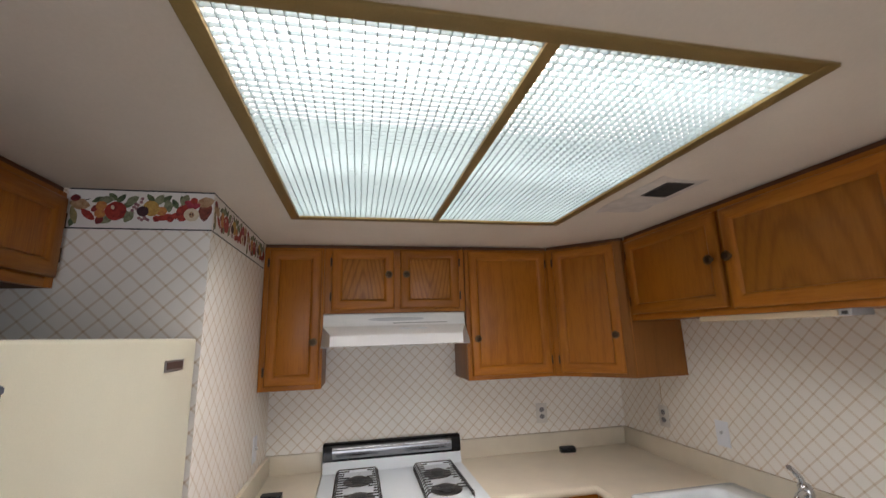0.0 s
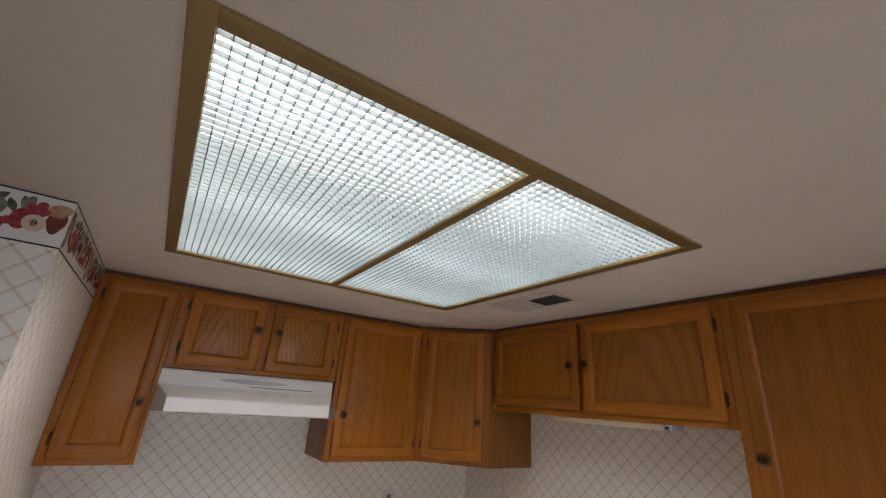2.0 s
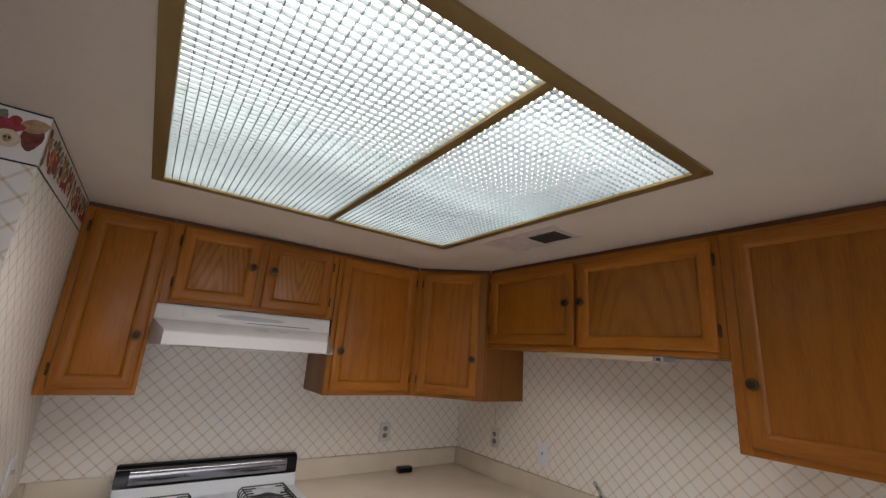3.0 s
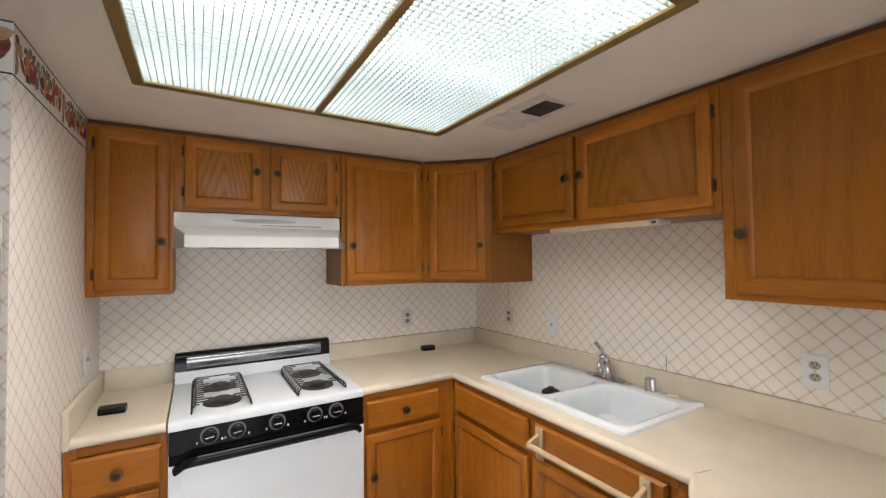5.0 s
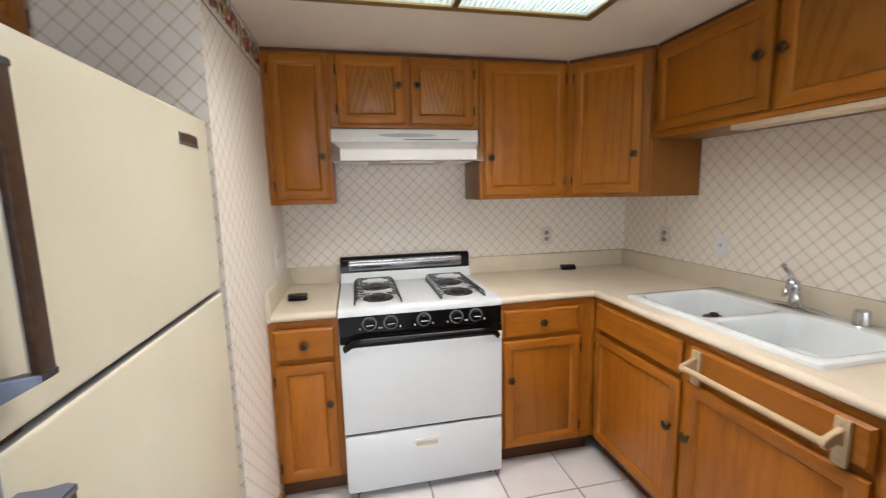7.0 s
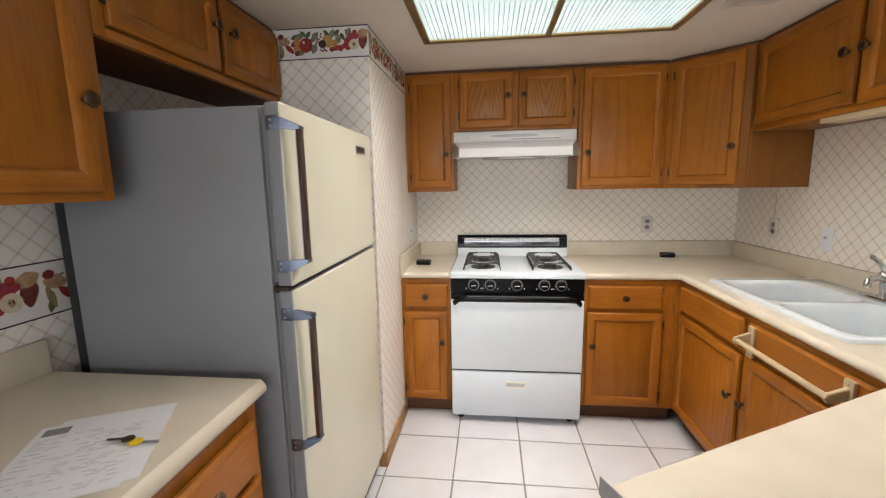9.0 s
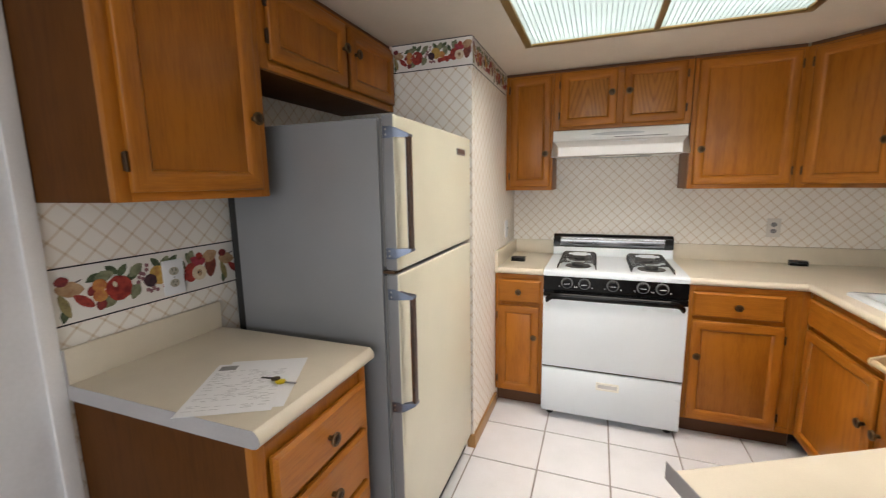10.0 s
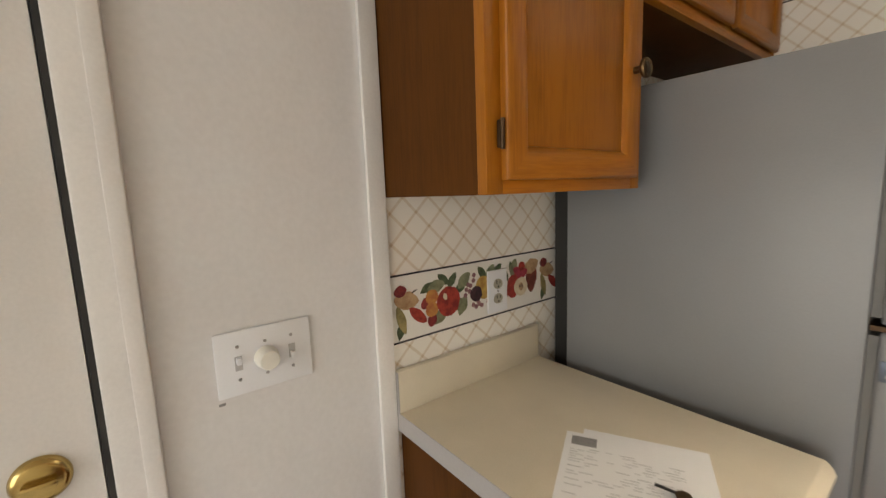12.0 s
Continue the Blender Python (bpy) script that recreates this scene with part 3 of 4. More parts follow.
part("front_edge", sweep([(0.650, 0.0), (0.650, 0.482)], [(d * 1.25, z * 1.2) for d, z in NOSE]), LAMINATE, west_top)
part("backsplash", box(0.002, 0.021, 0.0, 0.482, -0.001, 0.098, 0.005), LAMINATE, west_top)
cut = prism([(0.002, -0.043), (0.648, -0.043), *[(0.650 + d * 1.2, z * 1.18) for d, z in reversed(NOSE)], (0.0195, -0.0006), (0.0195, 0.096), (0.002, 0.096)], 0.0002, 0.0016)
cut.transform(Matrix.Rotation(radians(90), 4, "X"))
part("end_strip", cut, LAMINATE_END, west_top, "greyish end strip")
pen = thing("peninsula_cabinet", pose(1.0, -2.2, 0), "oak base under the angled peninsula", "cabinet", "kitchen cabinets")
inset = [(P0[0] + 0.0, P0[1] - 0.03), (P1[0] + 0.055, P1[1] - 0.005), (P2[0] + 0.04, P2[1] + 0.04), (P3[0], P3[1] + 0.05), (X_EAST - 0.002, P0[1] - 0.03)]
body = prism([(x - 1.0, y + 2.2) for x, y in inset], 0.0, T0 - 0.001)
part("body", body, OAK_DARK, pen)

# ---- ceiling light ----
light = thing("ceiling_light", pose(0, 0, CEIL), "lit fluorescent ceiling light with gold frame and white egg-crate louvre panels", "ceiling light")
bm = box(LX0, LX0 + 0.034, LY0, LY1, -0.008, 0.02, 0.002)
box(LX1 - 0.034, LX1, LY0, LY1, -0.008, 0.02, 0.002, bm)
box(LX0 + 0.034, LX1 - 0.034, LY0, LY0 + 0.034, -0.0075, 0.02, 0.002, bm)
box(LX0 + 0.034, LX1 - 0.034, LY1 - 0.034, LY1, -0.0075, 0.02, 0.002, bm)
part("frame", bm, GOLD, light, "gold frame")
LM = 0.507
part("divider", box(LM - 0.013, LM + 0.013, LY0 + 0.034, LY1 - 0.034, -0.007, 0.02, 0.002), GOLD, light, "gold divider")
housing = box(LX0 + 0.001, LX0 + 0.006, LY0 + 0.001, LY1 - 0.001, 0.02, 0.14)
box(LX1 - 0.006, LX1 - 0.001, LY0 + 0.001, LY1 - 0.001, 0.02, 0.14, bm=housing)
box(LX0 + 0.006, LX1 - 0.006, LY0 + 0.001, LY0 + 0.006, 0.02, 0.14, bm=housing)
box(LX0 + 0.006, LX1 - 0.006, LY1 - 0.006, LY1 - 0.001, 0.02, 0.14, bm=housing)
part("housing", housing, ENAMEL, light)
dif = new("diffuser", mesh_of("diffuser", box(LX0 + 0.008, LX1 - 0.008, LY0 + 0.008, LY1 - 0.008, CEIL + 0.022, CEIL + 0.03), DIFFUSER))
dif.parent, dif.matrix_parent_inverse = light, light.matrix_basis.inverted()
CELL = 0.0205
for a, b in ((LX0 + 0.034, LM - 0.013), (LM + 0.013, LX1 - 0.034)):
    grid = bmesh.new()
    nx = round((b - a) / CELL)
    for k in range(nx + 1):
        x = a + (b - a) * k / nx
        box(x - 0.0008, x + 0.0008, LY0 + 0.034, LY1 - 0.034, 0.0, 0.0105, bm=grid)
    ny = round((LY1 - LY0 - 0.068) / CELL)
    for k in range(ny + 1):
        y = LY0 + 0.034 + (LY1 - LY0 - 0.068) * k / ny
        box(a, b, y - 0.0008, y + 0.0008, 0.0002, 0.0103, bm=grid)
    part("louvre", grid, LOUVRE, light, "white egg-crate louvre")

# ---- stove ----
stove = thing("stove", pose(0.004, -0.655, 0), "white gas stove with black control panel and black backguard", "stove")
SW = 0.756
bodyb = box(0, SW, 0.0, 0.635, 0.04, 0.885, 0.004)
part("body", bodyb, ENAMEL, stove)
# cooktop: a shallow tray with a rolled front edge
top = extrude_x([(-0.012, 0.886), (0.60, 0.886), (0.60, 0.925), (0.03, 0.925), (0.006, 0.923), (-0.008, 0.917), (-0.014, 0.905)], 0.0, SW, bevel=0.003)
part("cooktop", top, ENAMEL, stove)
part("riser", extrude_x([(0.53, 0.926), (0.585, 0.926), (0.585, 0.985), (0.555, 0.985)], 0.002, SW - 0.002, bevel=0.002), ENAMEL, stove)
guard = part("backguard", extrude_x([(0.548, 0.980), (0.60, 0.980), (0.60, 1.068), (0.575, 1.070), (0.560, 1.062), (0.552, 1.045)], 0.0, SW, bevel=0.004), BLACK, stove, "glossy black backguard")
mould = tube([(0.05, 0.5475, 1.022), (SW - 0.055, 0.5475, 1.022)], 0.012, segs=16)
for v in mould.verts:
    v.co.z = 1.022 + (v.co.z - 1.022) * 2.5
part("moulding", mould, plain("dark_polished_trim", (0.28, 0.285, 0.30), 0.2, 1.0, 0.06, 14), guard, "dark polished metal moulding")
panel = part("control_panel", extrude_x([(-0.018, 0.800), (0.004, 0.800), (0.004, 0.889), (-0.016, 0.889)], 0.002, SW - 0.002, bevel=0.003), BLACK, stove, "glossy black control panel")
DIAL = mesh_of("dial", lathe([(0.0330, 0.0), (0.0330, 0.0007), (0.0323, 0.0007), (0.0321, 0.0003)], pose(0, 0, 0, 90), segs=28), DIAL_RING)
GRIP = lathe([(0.026, 0.002), (0.025, 0.014), (0.022, 0.017), (0.002, 0.0175)], pose(0, 0, 0, 90), segs=24)
box(-0.022, 0.022, -0.026, -0.015, -0.0045, 0.0045, 0.002, GRIP)
GRIP = mesh_of("grip", GRIP, BLACK)
MARK = mesh_of("mark", box(-0.015, 0.015, -0.0266, -0.0261, -0.0015, 0.0015), PLATE)
for x in (0.135, 0.230, 0.380, 0.533, 0.626):
    k = part("dial", DIAL, DIAL_RING, panel, "dial ring", pose(x, -0.0175, 0.853))
    part("grip", GRIP, BLACK, panel, "black knob", pose(x, -0.0175, 0.853))
    part("mark", MARK, PRINT_PALE, panel, "", pose(x, -0.0175, 0.853, 0, 0 if x > 0.3 else -6, 0))
    for s in (-1, 1):
        part("tick", box(-0.003, 0.003, -0.0006, 0, -0.004, 0.004), PRINT_PALE, panel, "", pose(x + 0.042 * s, -0.0182, 0.832))
oven = part("oven_door", extrude_x([(-0.022, 0.338), (-0.001, 0.338), (-0.001, 0.794), (-0.018, 0.794), (-0.024, 0.786), (-0.024, 0.345)], 0.003, SW - 0.003, bevel=0.004), ENAMEL, stove, "plain white oven door")
part("door_trim", box(0.0035, SW - 0.0035, -0.0262, -0.003, 0.768, 0.7985, 0.002), BLACK, oven, "black strip along the top of the oven door")
hbar = bmesh.new()
n = 24
pts = []
for k in range(n + 1):
    u = k / n
    x = 0.022 + (SW - 0.044) * u
    e = min(u, 1 - u)
    lift = min(1.0, e / 0.06)
    pts.append((x, -0.026 - 0.034 * math.sin(lift * math.pi / 2), 0.782 - 0.035 * (1 - math.sin(lift * math.pi / 2))))
tube(pts, 0.0095, hbar, 12)
for i, v in enumerate(hbar.verts):
    zc = pts[i // 12][2]
    v.co.z = zc + (v.co.z - zc) * 2.0
part("handle", hbar, BLACK, stove, "curved black door handle")
drawer = part("drawer", extrude_x([(-0.022, 0.045), (-0.001, 0.045), (-0.001, 0.326), (-0.022, 0.326), (-0.026, 0.320), (-0.026, 0.052)], 0.006, SW - 0.006, bevel=0.004), ENAMEL, stove, "white storage drawer")
dh = box(0.315, 0.438, -0.031, -0.0255, 0.228, 0.240, 0.001)
box(0.315, 0.438, -0.031, -0.0255, 0.263, 0.275, 0.001, dh)
box(0.315, 0.325, -0.0308, -0.0256, 0.240, 0.263, 0, dh)
box(0.428, 0.438, -0.0308, -0.0256, 0.240, 0.263, 0, dh)
part("drawer_handle", dh, IVORY, drawer, "ivory recessed handle")
part("recess", box(0.325, 0.428, -0.0275, -0.0262, 0.240, 0.263), PRINT_PALE, drawer)
part("gap", box(0.004, SW - 0.004, -0.006, 0.0, 0.326, 0.339), SLOT, stove)
for x in (0.05, SW - 0.05):
    for y in (0.05, 0.58):
        part("foot", lathe([(0.02, 0.0), (0.02, 0.012), (0.012, 0.016), (0.012, 0.042)], pose(x, y, 0)), RUBBER, stove, "black levelling foot")
for cx in (0.186, 0.586):
    for cy in (0.150, 0.380):
        part("burner_bowl", lathe([(0.074, 0.9252), (0.072, 0.929), (0.063, 0.9295), (0.046, 0.9262)], pose(cx, cy, 0), segs=28), BURNT, stove, "heat-stained steel drip bowl")
        part("burner", lathe([(0.036, 0.926), (0.036, 0.938), (0.033, 0.944), (0.026, 0.946), (0.004, 0.947)], pose(cx, cy, 0), segs=24), IRON, stove, "black burner cap")
    g = bmesh.new()
    x0, x1, y0, y1, z = cx - 0.112, cx + 0.102, 0.032, 0.462, 0.962
    zl = 0.930
    # bottom rails, and wires that bend down to them on both sides; round the burners they are short fingers
    for x in (x0, x1):
        tube([(x, y0, zl), (x, y1, zl)], 0.0034, g, 6)
    for k in range(14):
        y = y0 + (y1 - y0) * k / 13
        near = min(abs(y - 0.150), abs(y - 0.380))
        left = [(x0, y, zl), (x0 + 0.003, y, z - 0.012), (x0 + 0.014, y, z)]
        right = [(x1 - 0.014, y, z), (x1 - 0.003, y, z - 0.012), (x1, y, zl)]
        if near > 0.052 and k > 0:
            tube(left + right, 0.0029, g, 6)
        else:
            reach = math.sqrt(max(0.0, 0.058 ** 2 - min(near, 0.058) ** 2)) + 0.012 if k else 0.085
            tube(left + [(cx - reach, y, z)], 0.0029, g, 6)
            tube([(cx + reach, y, z)] + right, 0.0029, g, 6)
    for x in (x0 + 0.014, x1 - 0.014):
        tube([(x, y0, z - 0.002), (x, y1, z - 0.002)], 0.0029, g, 6)
    for x in (x0, x1):
        for y in (y0 + 0.03, y1 - 0.03):
            tube([(x, y, zl), (x, y, 0.9255)], 0.0034, g, 6)
    part("grate", g, IRON, stove, "black wire burner grate")

# ---- range hood ----
hood = thing("range_hood", pose(0.004, -0.0015, 1.58), "white enamel range hood under the short cabinet", "range hood")
HW = 0.754
shell = extrude_x([(0, 0.17), (-0.308, 0.17), (-0.314, 0.165), (-0.320, 0.105), (-0.430, 0.062), (-0.437, 0.055), (-0.437, 0.004), (-0.431, 0.0), (-0.41, 0.0), (-0.41, 0.012), (0, 0.012)], 0, HW, bevel=0.002)
for v in shell.verts:
    if v.co.y < -0.42:
        v.co.x += 0.042 if v.co.x < HW / 2 else -0.042
for f in shell.faces:
    f.normal_update()
    f.material_index = 1 if f.normal.z > 0.5 and -0.44 < f.calc_center_median().y < -0.32 else 0
part("shell", shell, (HOOD_WHITE, HOOD_GREASE), hood)
part("slot", box(0.36, 0.65, -0.3222, -0.3195, 0.1155, 0.1190), SLOT, hood, "dark vent slot")
for sx, sw in ((0.39, 0.055), (0.485, 0.05)):
    own = tube([(sx, -0.372, 0.0855), (sx + sw * 0.4, -0.366, 0.088), (sx + sw * 0.6, -0.376, 0.084), (sx + sw, -0.368, 0.087)], 0.0026, segs=6)
    part("scrape", own, ENAMEL, hood, "clean white scrape in the grease")
part("upper_plate", box(0.10, HW - 0.10, -0.3235, -0.316, 0.118, 0.155, 0.001), HOOD_WHITE, hood)
part("light_lens", lathe([(0.15, 0), (0.148, 0.002), (0.10, 0.003), (0.002, 0.0035)], Matrix.Translation((HW / 2, -0.3225, 0.137)) @ Matrix.Rotation(radians(90), 4, "X") @ Matrix.Diagonal((1, 0.065, 1, 1)), segs=32), PRINT_PALE, hood, "oval grey plate")
part("filter", box(0.18, 0.58, -0.38, -0.08, 0.004, 0.011, 0.001), STEEL, hood, "grey grease filter")
part("lamp_cover", box(0.28, 0.50, -0.408, -0.385, -0.006, 0.0115, 0.003), IVORY, hood)

# ---- refrigerator ----
fridge = thing("refrigerator", pose(-0.955, -1.946, 0), "cream two-door refrigerator with grey sides and dark woodgrain handles", "refrigerator")
FY = 0.795
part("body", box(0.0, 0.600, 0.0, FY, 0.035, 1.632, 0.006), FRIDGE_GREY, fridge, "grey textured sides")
# black box added behind the body as the dark shadow at the wall
part("condenser", box(-0.062, -0.002, 0.03, FY - 0.03, 0.12, 1.55), RUBBER, fridge, "black box standing in for the shade behind the refrigerator")
part("plinth", box(0.02, 0.56, 0.02, FY - 0.02, 0.0, 0.0345), RUBBER, fridge, "dark plinth")
part("kick_grille", box(0.6015, 0.625, 0.006, FY - 0.006, 0.018, 0.10, 0.002), RUBBER, fridge, "black kick grille")


def fridge_door(z0, z1, h0, h1):
    part("gasket", box(0.6005, 0.6135, 0.012, FY - 0.012, z0 + 0.01, z1 - 0.01), GASKET, fridge)
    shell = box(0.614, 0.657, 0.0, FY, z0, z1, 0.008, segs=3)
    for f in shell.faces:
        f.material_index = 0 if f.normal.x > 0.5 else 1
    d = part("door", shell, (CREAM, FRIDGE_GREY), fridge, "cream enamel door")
    for z, s in ((h0, 1), (h1, -1)):
        b = box(0.619, 0.647, -0.003, -0.0002, z - 0.018, z + 0.018, 0.001)
        own = bmesh.new()
        prof = [(0.645, -0.0002), (0.645, -0.0035), (0.661, -0.0035), (0.699, 0.012), (0.700, 0.042), (0.689, 0.042), (0.676, 0.024), (0.6595, 0.010), (0.6595, -0.0002)]
        own = prism(prof, z - 0.016, z + 0.016, None, 0.0015)
        for v in own.verts:
            # wide at the door, tapering to the bar from the outer side
            u = max(0.0, min(1.0, (v.co.x - 0.655) / 0.04))
            if (v.co.z - z) * s > 0:
                v.co.z -= 0.022 * u * s
        merge(b, own)
        part("bracket", b, BRACKET, d, "chrome handle bracket")
        for dz in (-0.008, 0.008):
            part("screw", lathe([(0.0035, 0.0), (0.003, 0.0015), (0.0005, 0.002)], Matrix.Translation((0.630, -0.003, z + dz)) @ Matrix.Rotation(radians(90), 4, "X"), segs=10), STEEL, d)
    lo, hi = min(h0, h1), max(h0, h1)
    part("handle", box(0.6895, 0.6985, 0.014, 0.040, lo + 0.012, hi - 0.012, 0.002), WOODGRAIN, d, "dark woodgrain handle bar")
    part("handle_back", box(0.6865, 0.6893, 0.0145, 0.0395, lo + 0.012, hi - 0.012), CHROME, d)
    return d


fridge_door(1.158, 1.640, 1.587, 1.214)
upper = [o for o in fridge.children if o.name.startswith("door")][0]
fridge_door(0.105, 1.146, 1.080, 0.690)
part("emblem", box(0.6575, 0.660, 0.592, 0.706, 1.555, 1.584, 0.001), STEEL, upper, "small metal emblem plate")
part("emblem_face", box(0.6601, 0.6608, 0.600, 0.698, 1.561, 1.579), plain("emblem_brown", (0.085, 0.045, 0.035), 0.4), upper)
part("middle_hinge", box(0.602, 0.645, 0.0, 0.05, 1.1475, 1.1565), HINGE, fridge)

# ---- sink ----
sink = thing("double_sink", pose(1.6, -1.215, TOP), "white enamelled double-bowl sink set into the worktop", "sink")
own = bmesh.new()
RX0, RX1, RY0, RY1 = -0.265, 0.262, -0.412, 0.422


def rounded(x0, x1, y0, y1, r, z, n=5):
    pts = []
    for cx, cy, a0 in ((x1 - r, y1 - r, 0), (x0 + r, y1 - r, 90), (x0 + r, y0 + r, 180), (x1 - r, y0 + r, 270)):
        for k in range(n + 1):
            a = radians(a0 + 90 * k / n)
            pts.append((cx + r * math.cos(a), cy + r * math.sin(a), z))
    return pts


def loft(own, loops, close_last=True):
    rings = [[own.verts.new(p) for p in loop] for loop in loops]
    for a, b in zip(rings, rings[1:]):
        for k in range(len(a)):
            own.faces.new((a[k], a[(k + 1) % len(a)], b[(k + 1) % len(b)], b[k]))
    if close_last:
        own.faces.new(rings[-1])
    return rings


outer = rounded(RX0, RX1, RY0, RY1, 0.020, 0.001)
rim = loft(own, [outer, rounded(RX0 + 0.002, RX1 - 0.002, RY0 + 0.002, RY1 - 0.002, 0.020, 0.012), rounded(RX0 + 0.009, RX1 - 0.009, RY0 + 0.009, RY1 - 0.009, 0.018, 0.0165)], False)
bowls = ((-0.222, 0.145, 0.020, 0.375), (-0.222, 0.145, -0.375, -0.020))
holes = []
for x0, x1, y0, y1 in bowls:
    r = loft(own, [rounded(x0 - 0.012, x1 + 0.012, y0 - 0.012, y1 + 0.012, 0.060, 0.0165), rounded(x0 - 0.005, x1 + 0.005, y0 - 0.005, y1 + 0.005, 0.055, 0.0152), rounded(x0 + 0.001, x1 - 0.001, y0 + 0.001, y1 - 0.001, 0.05, 0.009), rounded(x0 + 0.006, x1 - 0.006, y0 + 0.006, y1 - 0.006, 0.05, -0.02), rounded(x0 + 0.016, x1 - 0.016, y0 + 0.016, y1 - 0.016, 0.05, -0.11), rounded(x0 + 0.05, x1 - 0.05, y0 + 0.05, y1 - 0.05, 0.05, -0.140)])
    holes.append(r[0])
edges = []
for ring in (rim[-1], *holes):
    for k in range(len(ring)):
        e = own.edges.get((ring[k], ring[(k + 1) % len(ring)]))
        edges.append(e)
bmesh.ops.triangle_fill(own, use_beauty=True, use_dissolve=False, edges=edges)
bmesh.ops.recalc_face_normals(own, faces=own.faces)
part("basin", own, SINK_WHITE, sink)
for cy in (0.198, -0.198):
    part("drain", lathe([(0.042, -0.1395), (0.042, -0.136), (0.034, -0.135), (0.03, -0.138), (0.002, -0.1385)], pose(-0.04, cy, 0), segs=24), STEEL, sink, "steel drain")
strainer = thing("drain_plug", pose(1.645, -0.982, TOP - 0.1385), "black rubber drain plug standing in the sink", "drain plug")
part("disc", lathe([(0.036, 0), (0.042, 0.050), (0.046, 0.058), (0.045, 0.070), (0.036, 0.076), (0.018, 0.078), (0.018, 0.086), (0.014, 0.090), (0.002, 0.091)], segs=20), RUBBER, strainer)

faucet = thing("faucet", pose(1.808, -1.200, TOP + 0.0165), "chrome single-lever kitchen faucet behind the sink", "faucet")
base = lathe([(0.031, 0), (0.031, 0.008), (0.026, 0.013), (0.002, 0.014)], Matrix.Diagonal((1.0, 4.2, 1, 1)), segs=32)
part("deck_plate", base, CHROME, faucet, "long chrome deck plate")
column = lathe([(0.027, 0.013), (0.026, 0.019), (0.022, 0.026), (0.0205, 0.075), (0.0235, 0.082), (0.0235, 0.102), (0.020, 0.114), (0.010, 0.121), (0.001, 0.122)], segs=24)
for v in column.verts:
    v.co.y += 0.022 * (v.co.z / 0.122)
    v.co.x -= 0.004 * (v.co.z / 0.122)
part("column", column, CHROME, faucet)
part("spout", tube([(-0.004, 0.014, 0.078), (-0.030, 0.004, 0.092), (-0.062, -0.014, 0.100), (-0.096, -0.032, 0.101), (-0.118, -0.046, 0.095), (-0.124, -0.050, 0.083), (-0.125, -0.051, 0.072)], 0.0125, segs=14), CHROME, faucet)
part("lever", tube([(-0.002, 0.022, 0.112), (-0.008, 0.026, 0.134), (-0.024, 0.030, 0.156), (-0.046, 0.026, 0.172), (-0.066, 0.012, 0.179)], 0.0095, segs=10), CHROME, faucet)
cap = thing("air_gap", pose(1.822, -1.408, TOP + 0.0165), "chrome dishwasher air gap cap beside the faucet", "air gap")
part("cover", lathe([(0.026, 0), (0.0235, 0.004), (0.0225, 0.048), (0.020, 0.054), (0.002, 0.055)], segs=24), CHROME, cap)

# ---- towel bar on the sink cabinet ----
bar = thing("towel_bar", pose(1.274, -1.285, 0.775), "almond plastic towel bar screwed to the sink cabinet", "towel bar")
for y in (0.0, -0.452):
    bm = box(-0.012, 0.0, y - 0.018, y + 0.018, -0.056, 0.070, 0.003)
    own = prism([(-0.010, 0.036), (-0.055, 0.018), (-0.068, 0.014), (-0.074, 0.0), (-0.066, -0.015), (-0.050, -0.013), (-0.026, -0.004), (-0.010, -0.016)], -0.008, 0.008, None, 0.002)
    own.transform(Matrix(((1, 0, 0, 0), (0, 0, 1, y), (0, 1, 0, 0.012), (0, 0, 0, 1))))
    bmesh.ops.recalc_face_normals(own, faces=own.faces)
    merge(bm, own)
    br = part("bracket", bm, TOWEL, bar)
    for z in (-0.042, 0.056):
        part("screw", lathe([(0.0045, 0), (0.004, 0.0015), (0.0005, 0.002)], Matrix.Translation((-0.012, y, z)) @ Matrix.Rotation(radians(-90), 4, "Y"), segs=10), STEEL, br)
part("rod", tube([(-0.060, 0.0, 0.012), (-0.060, -0.452, 0.012)], 0.0105, segs=14), TOWEL, bar)

# ---- fittings on the walls ----
SOCKET = plain("old_ivory_socket", (0.42, 0.40, 0.33), 0.4, vary=0.05)


def outlet(m, label, papered=False):
    """A duplex outlet: its plate lies in the local x-z plane and faces -y."""
    o = thing("outlet", m, label, "outlet", "wall outlets")
    plate = part("plate", box(-0.036, 0.036, -0.006, -0.0003, -0.058, 0.058, 0.0025), PAPER_PLATE if papered else PLATE, o)
    for z in (-0.020, 0.020):
        face = lathe([(0.0165, 0), (0.016, 0.002), (0.002, 0.0022)], Matrix.Translation((0, -0.006, z)) @ Matrix.Rotation(radians(90), 4, "X") @ Matrix.Diagonal((1, 0.85, 1, 1)), segs=20)
        socket = part("socket", face, PRINT_GREY if papered else SOCKET, plate)
        for x, h in ((-0.006, 0.009), (0.006, 0.007)):
            part("slot", box(x - 0.0013, x + 0.0013, -0.0088, -0.0081, z + 0.001, z + 0.001 + h), SLOT, plate)
        part("slot", lathe([(0.0025, 0), (0.0023, 0.0006), (0.0003, 0.0007)], Matrix.Translation((0, -0.0081, z - 0.007)) @ Matrix.Rotation(radians(90), 4, "X"), segs=8), SLOT, plate)
    part("screw", lathe([(0.003, 0), (0.0025, 0.001), (0.0003, 0.0012)], Matrix.Translation((0, -0.006, 0)) @ Matrix.Rotation(radians(90), 4, "X"), segs=8), STEEL, plate)
    return o


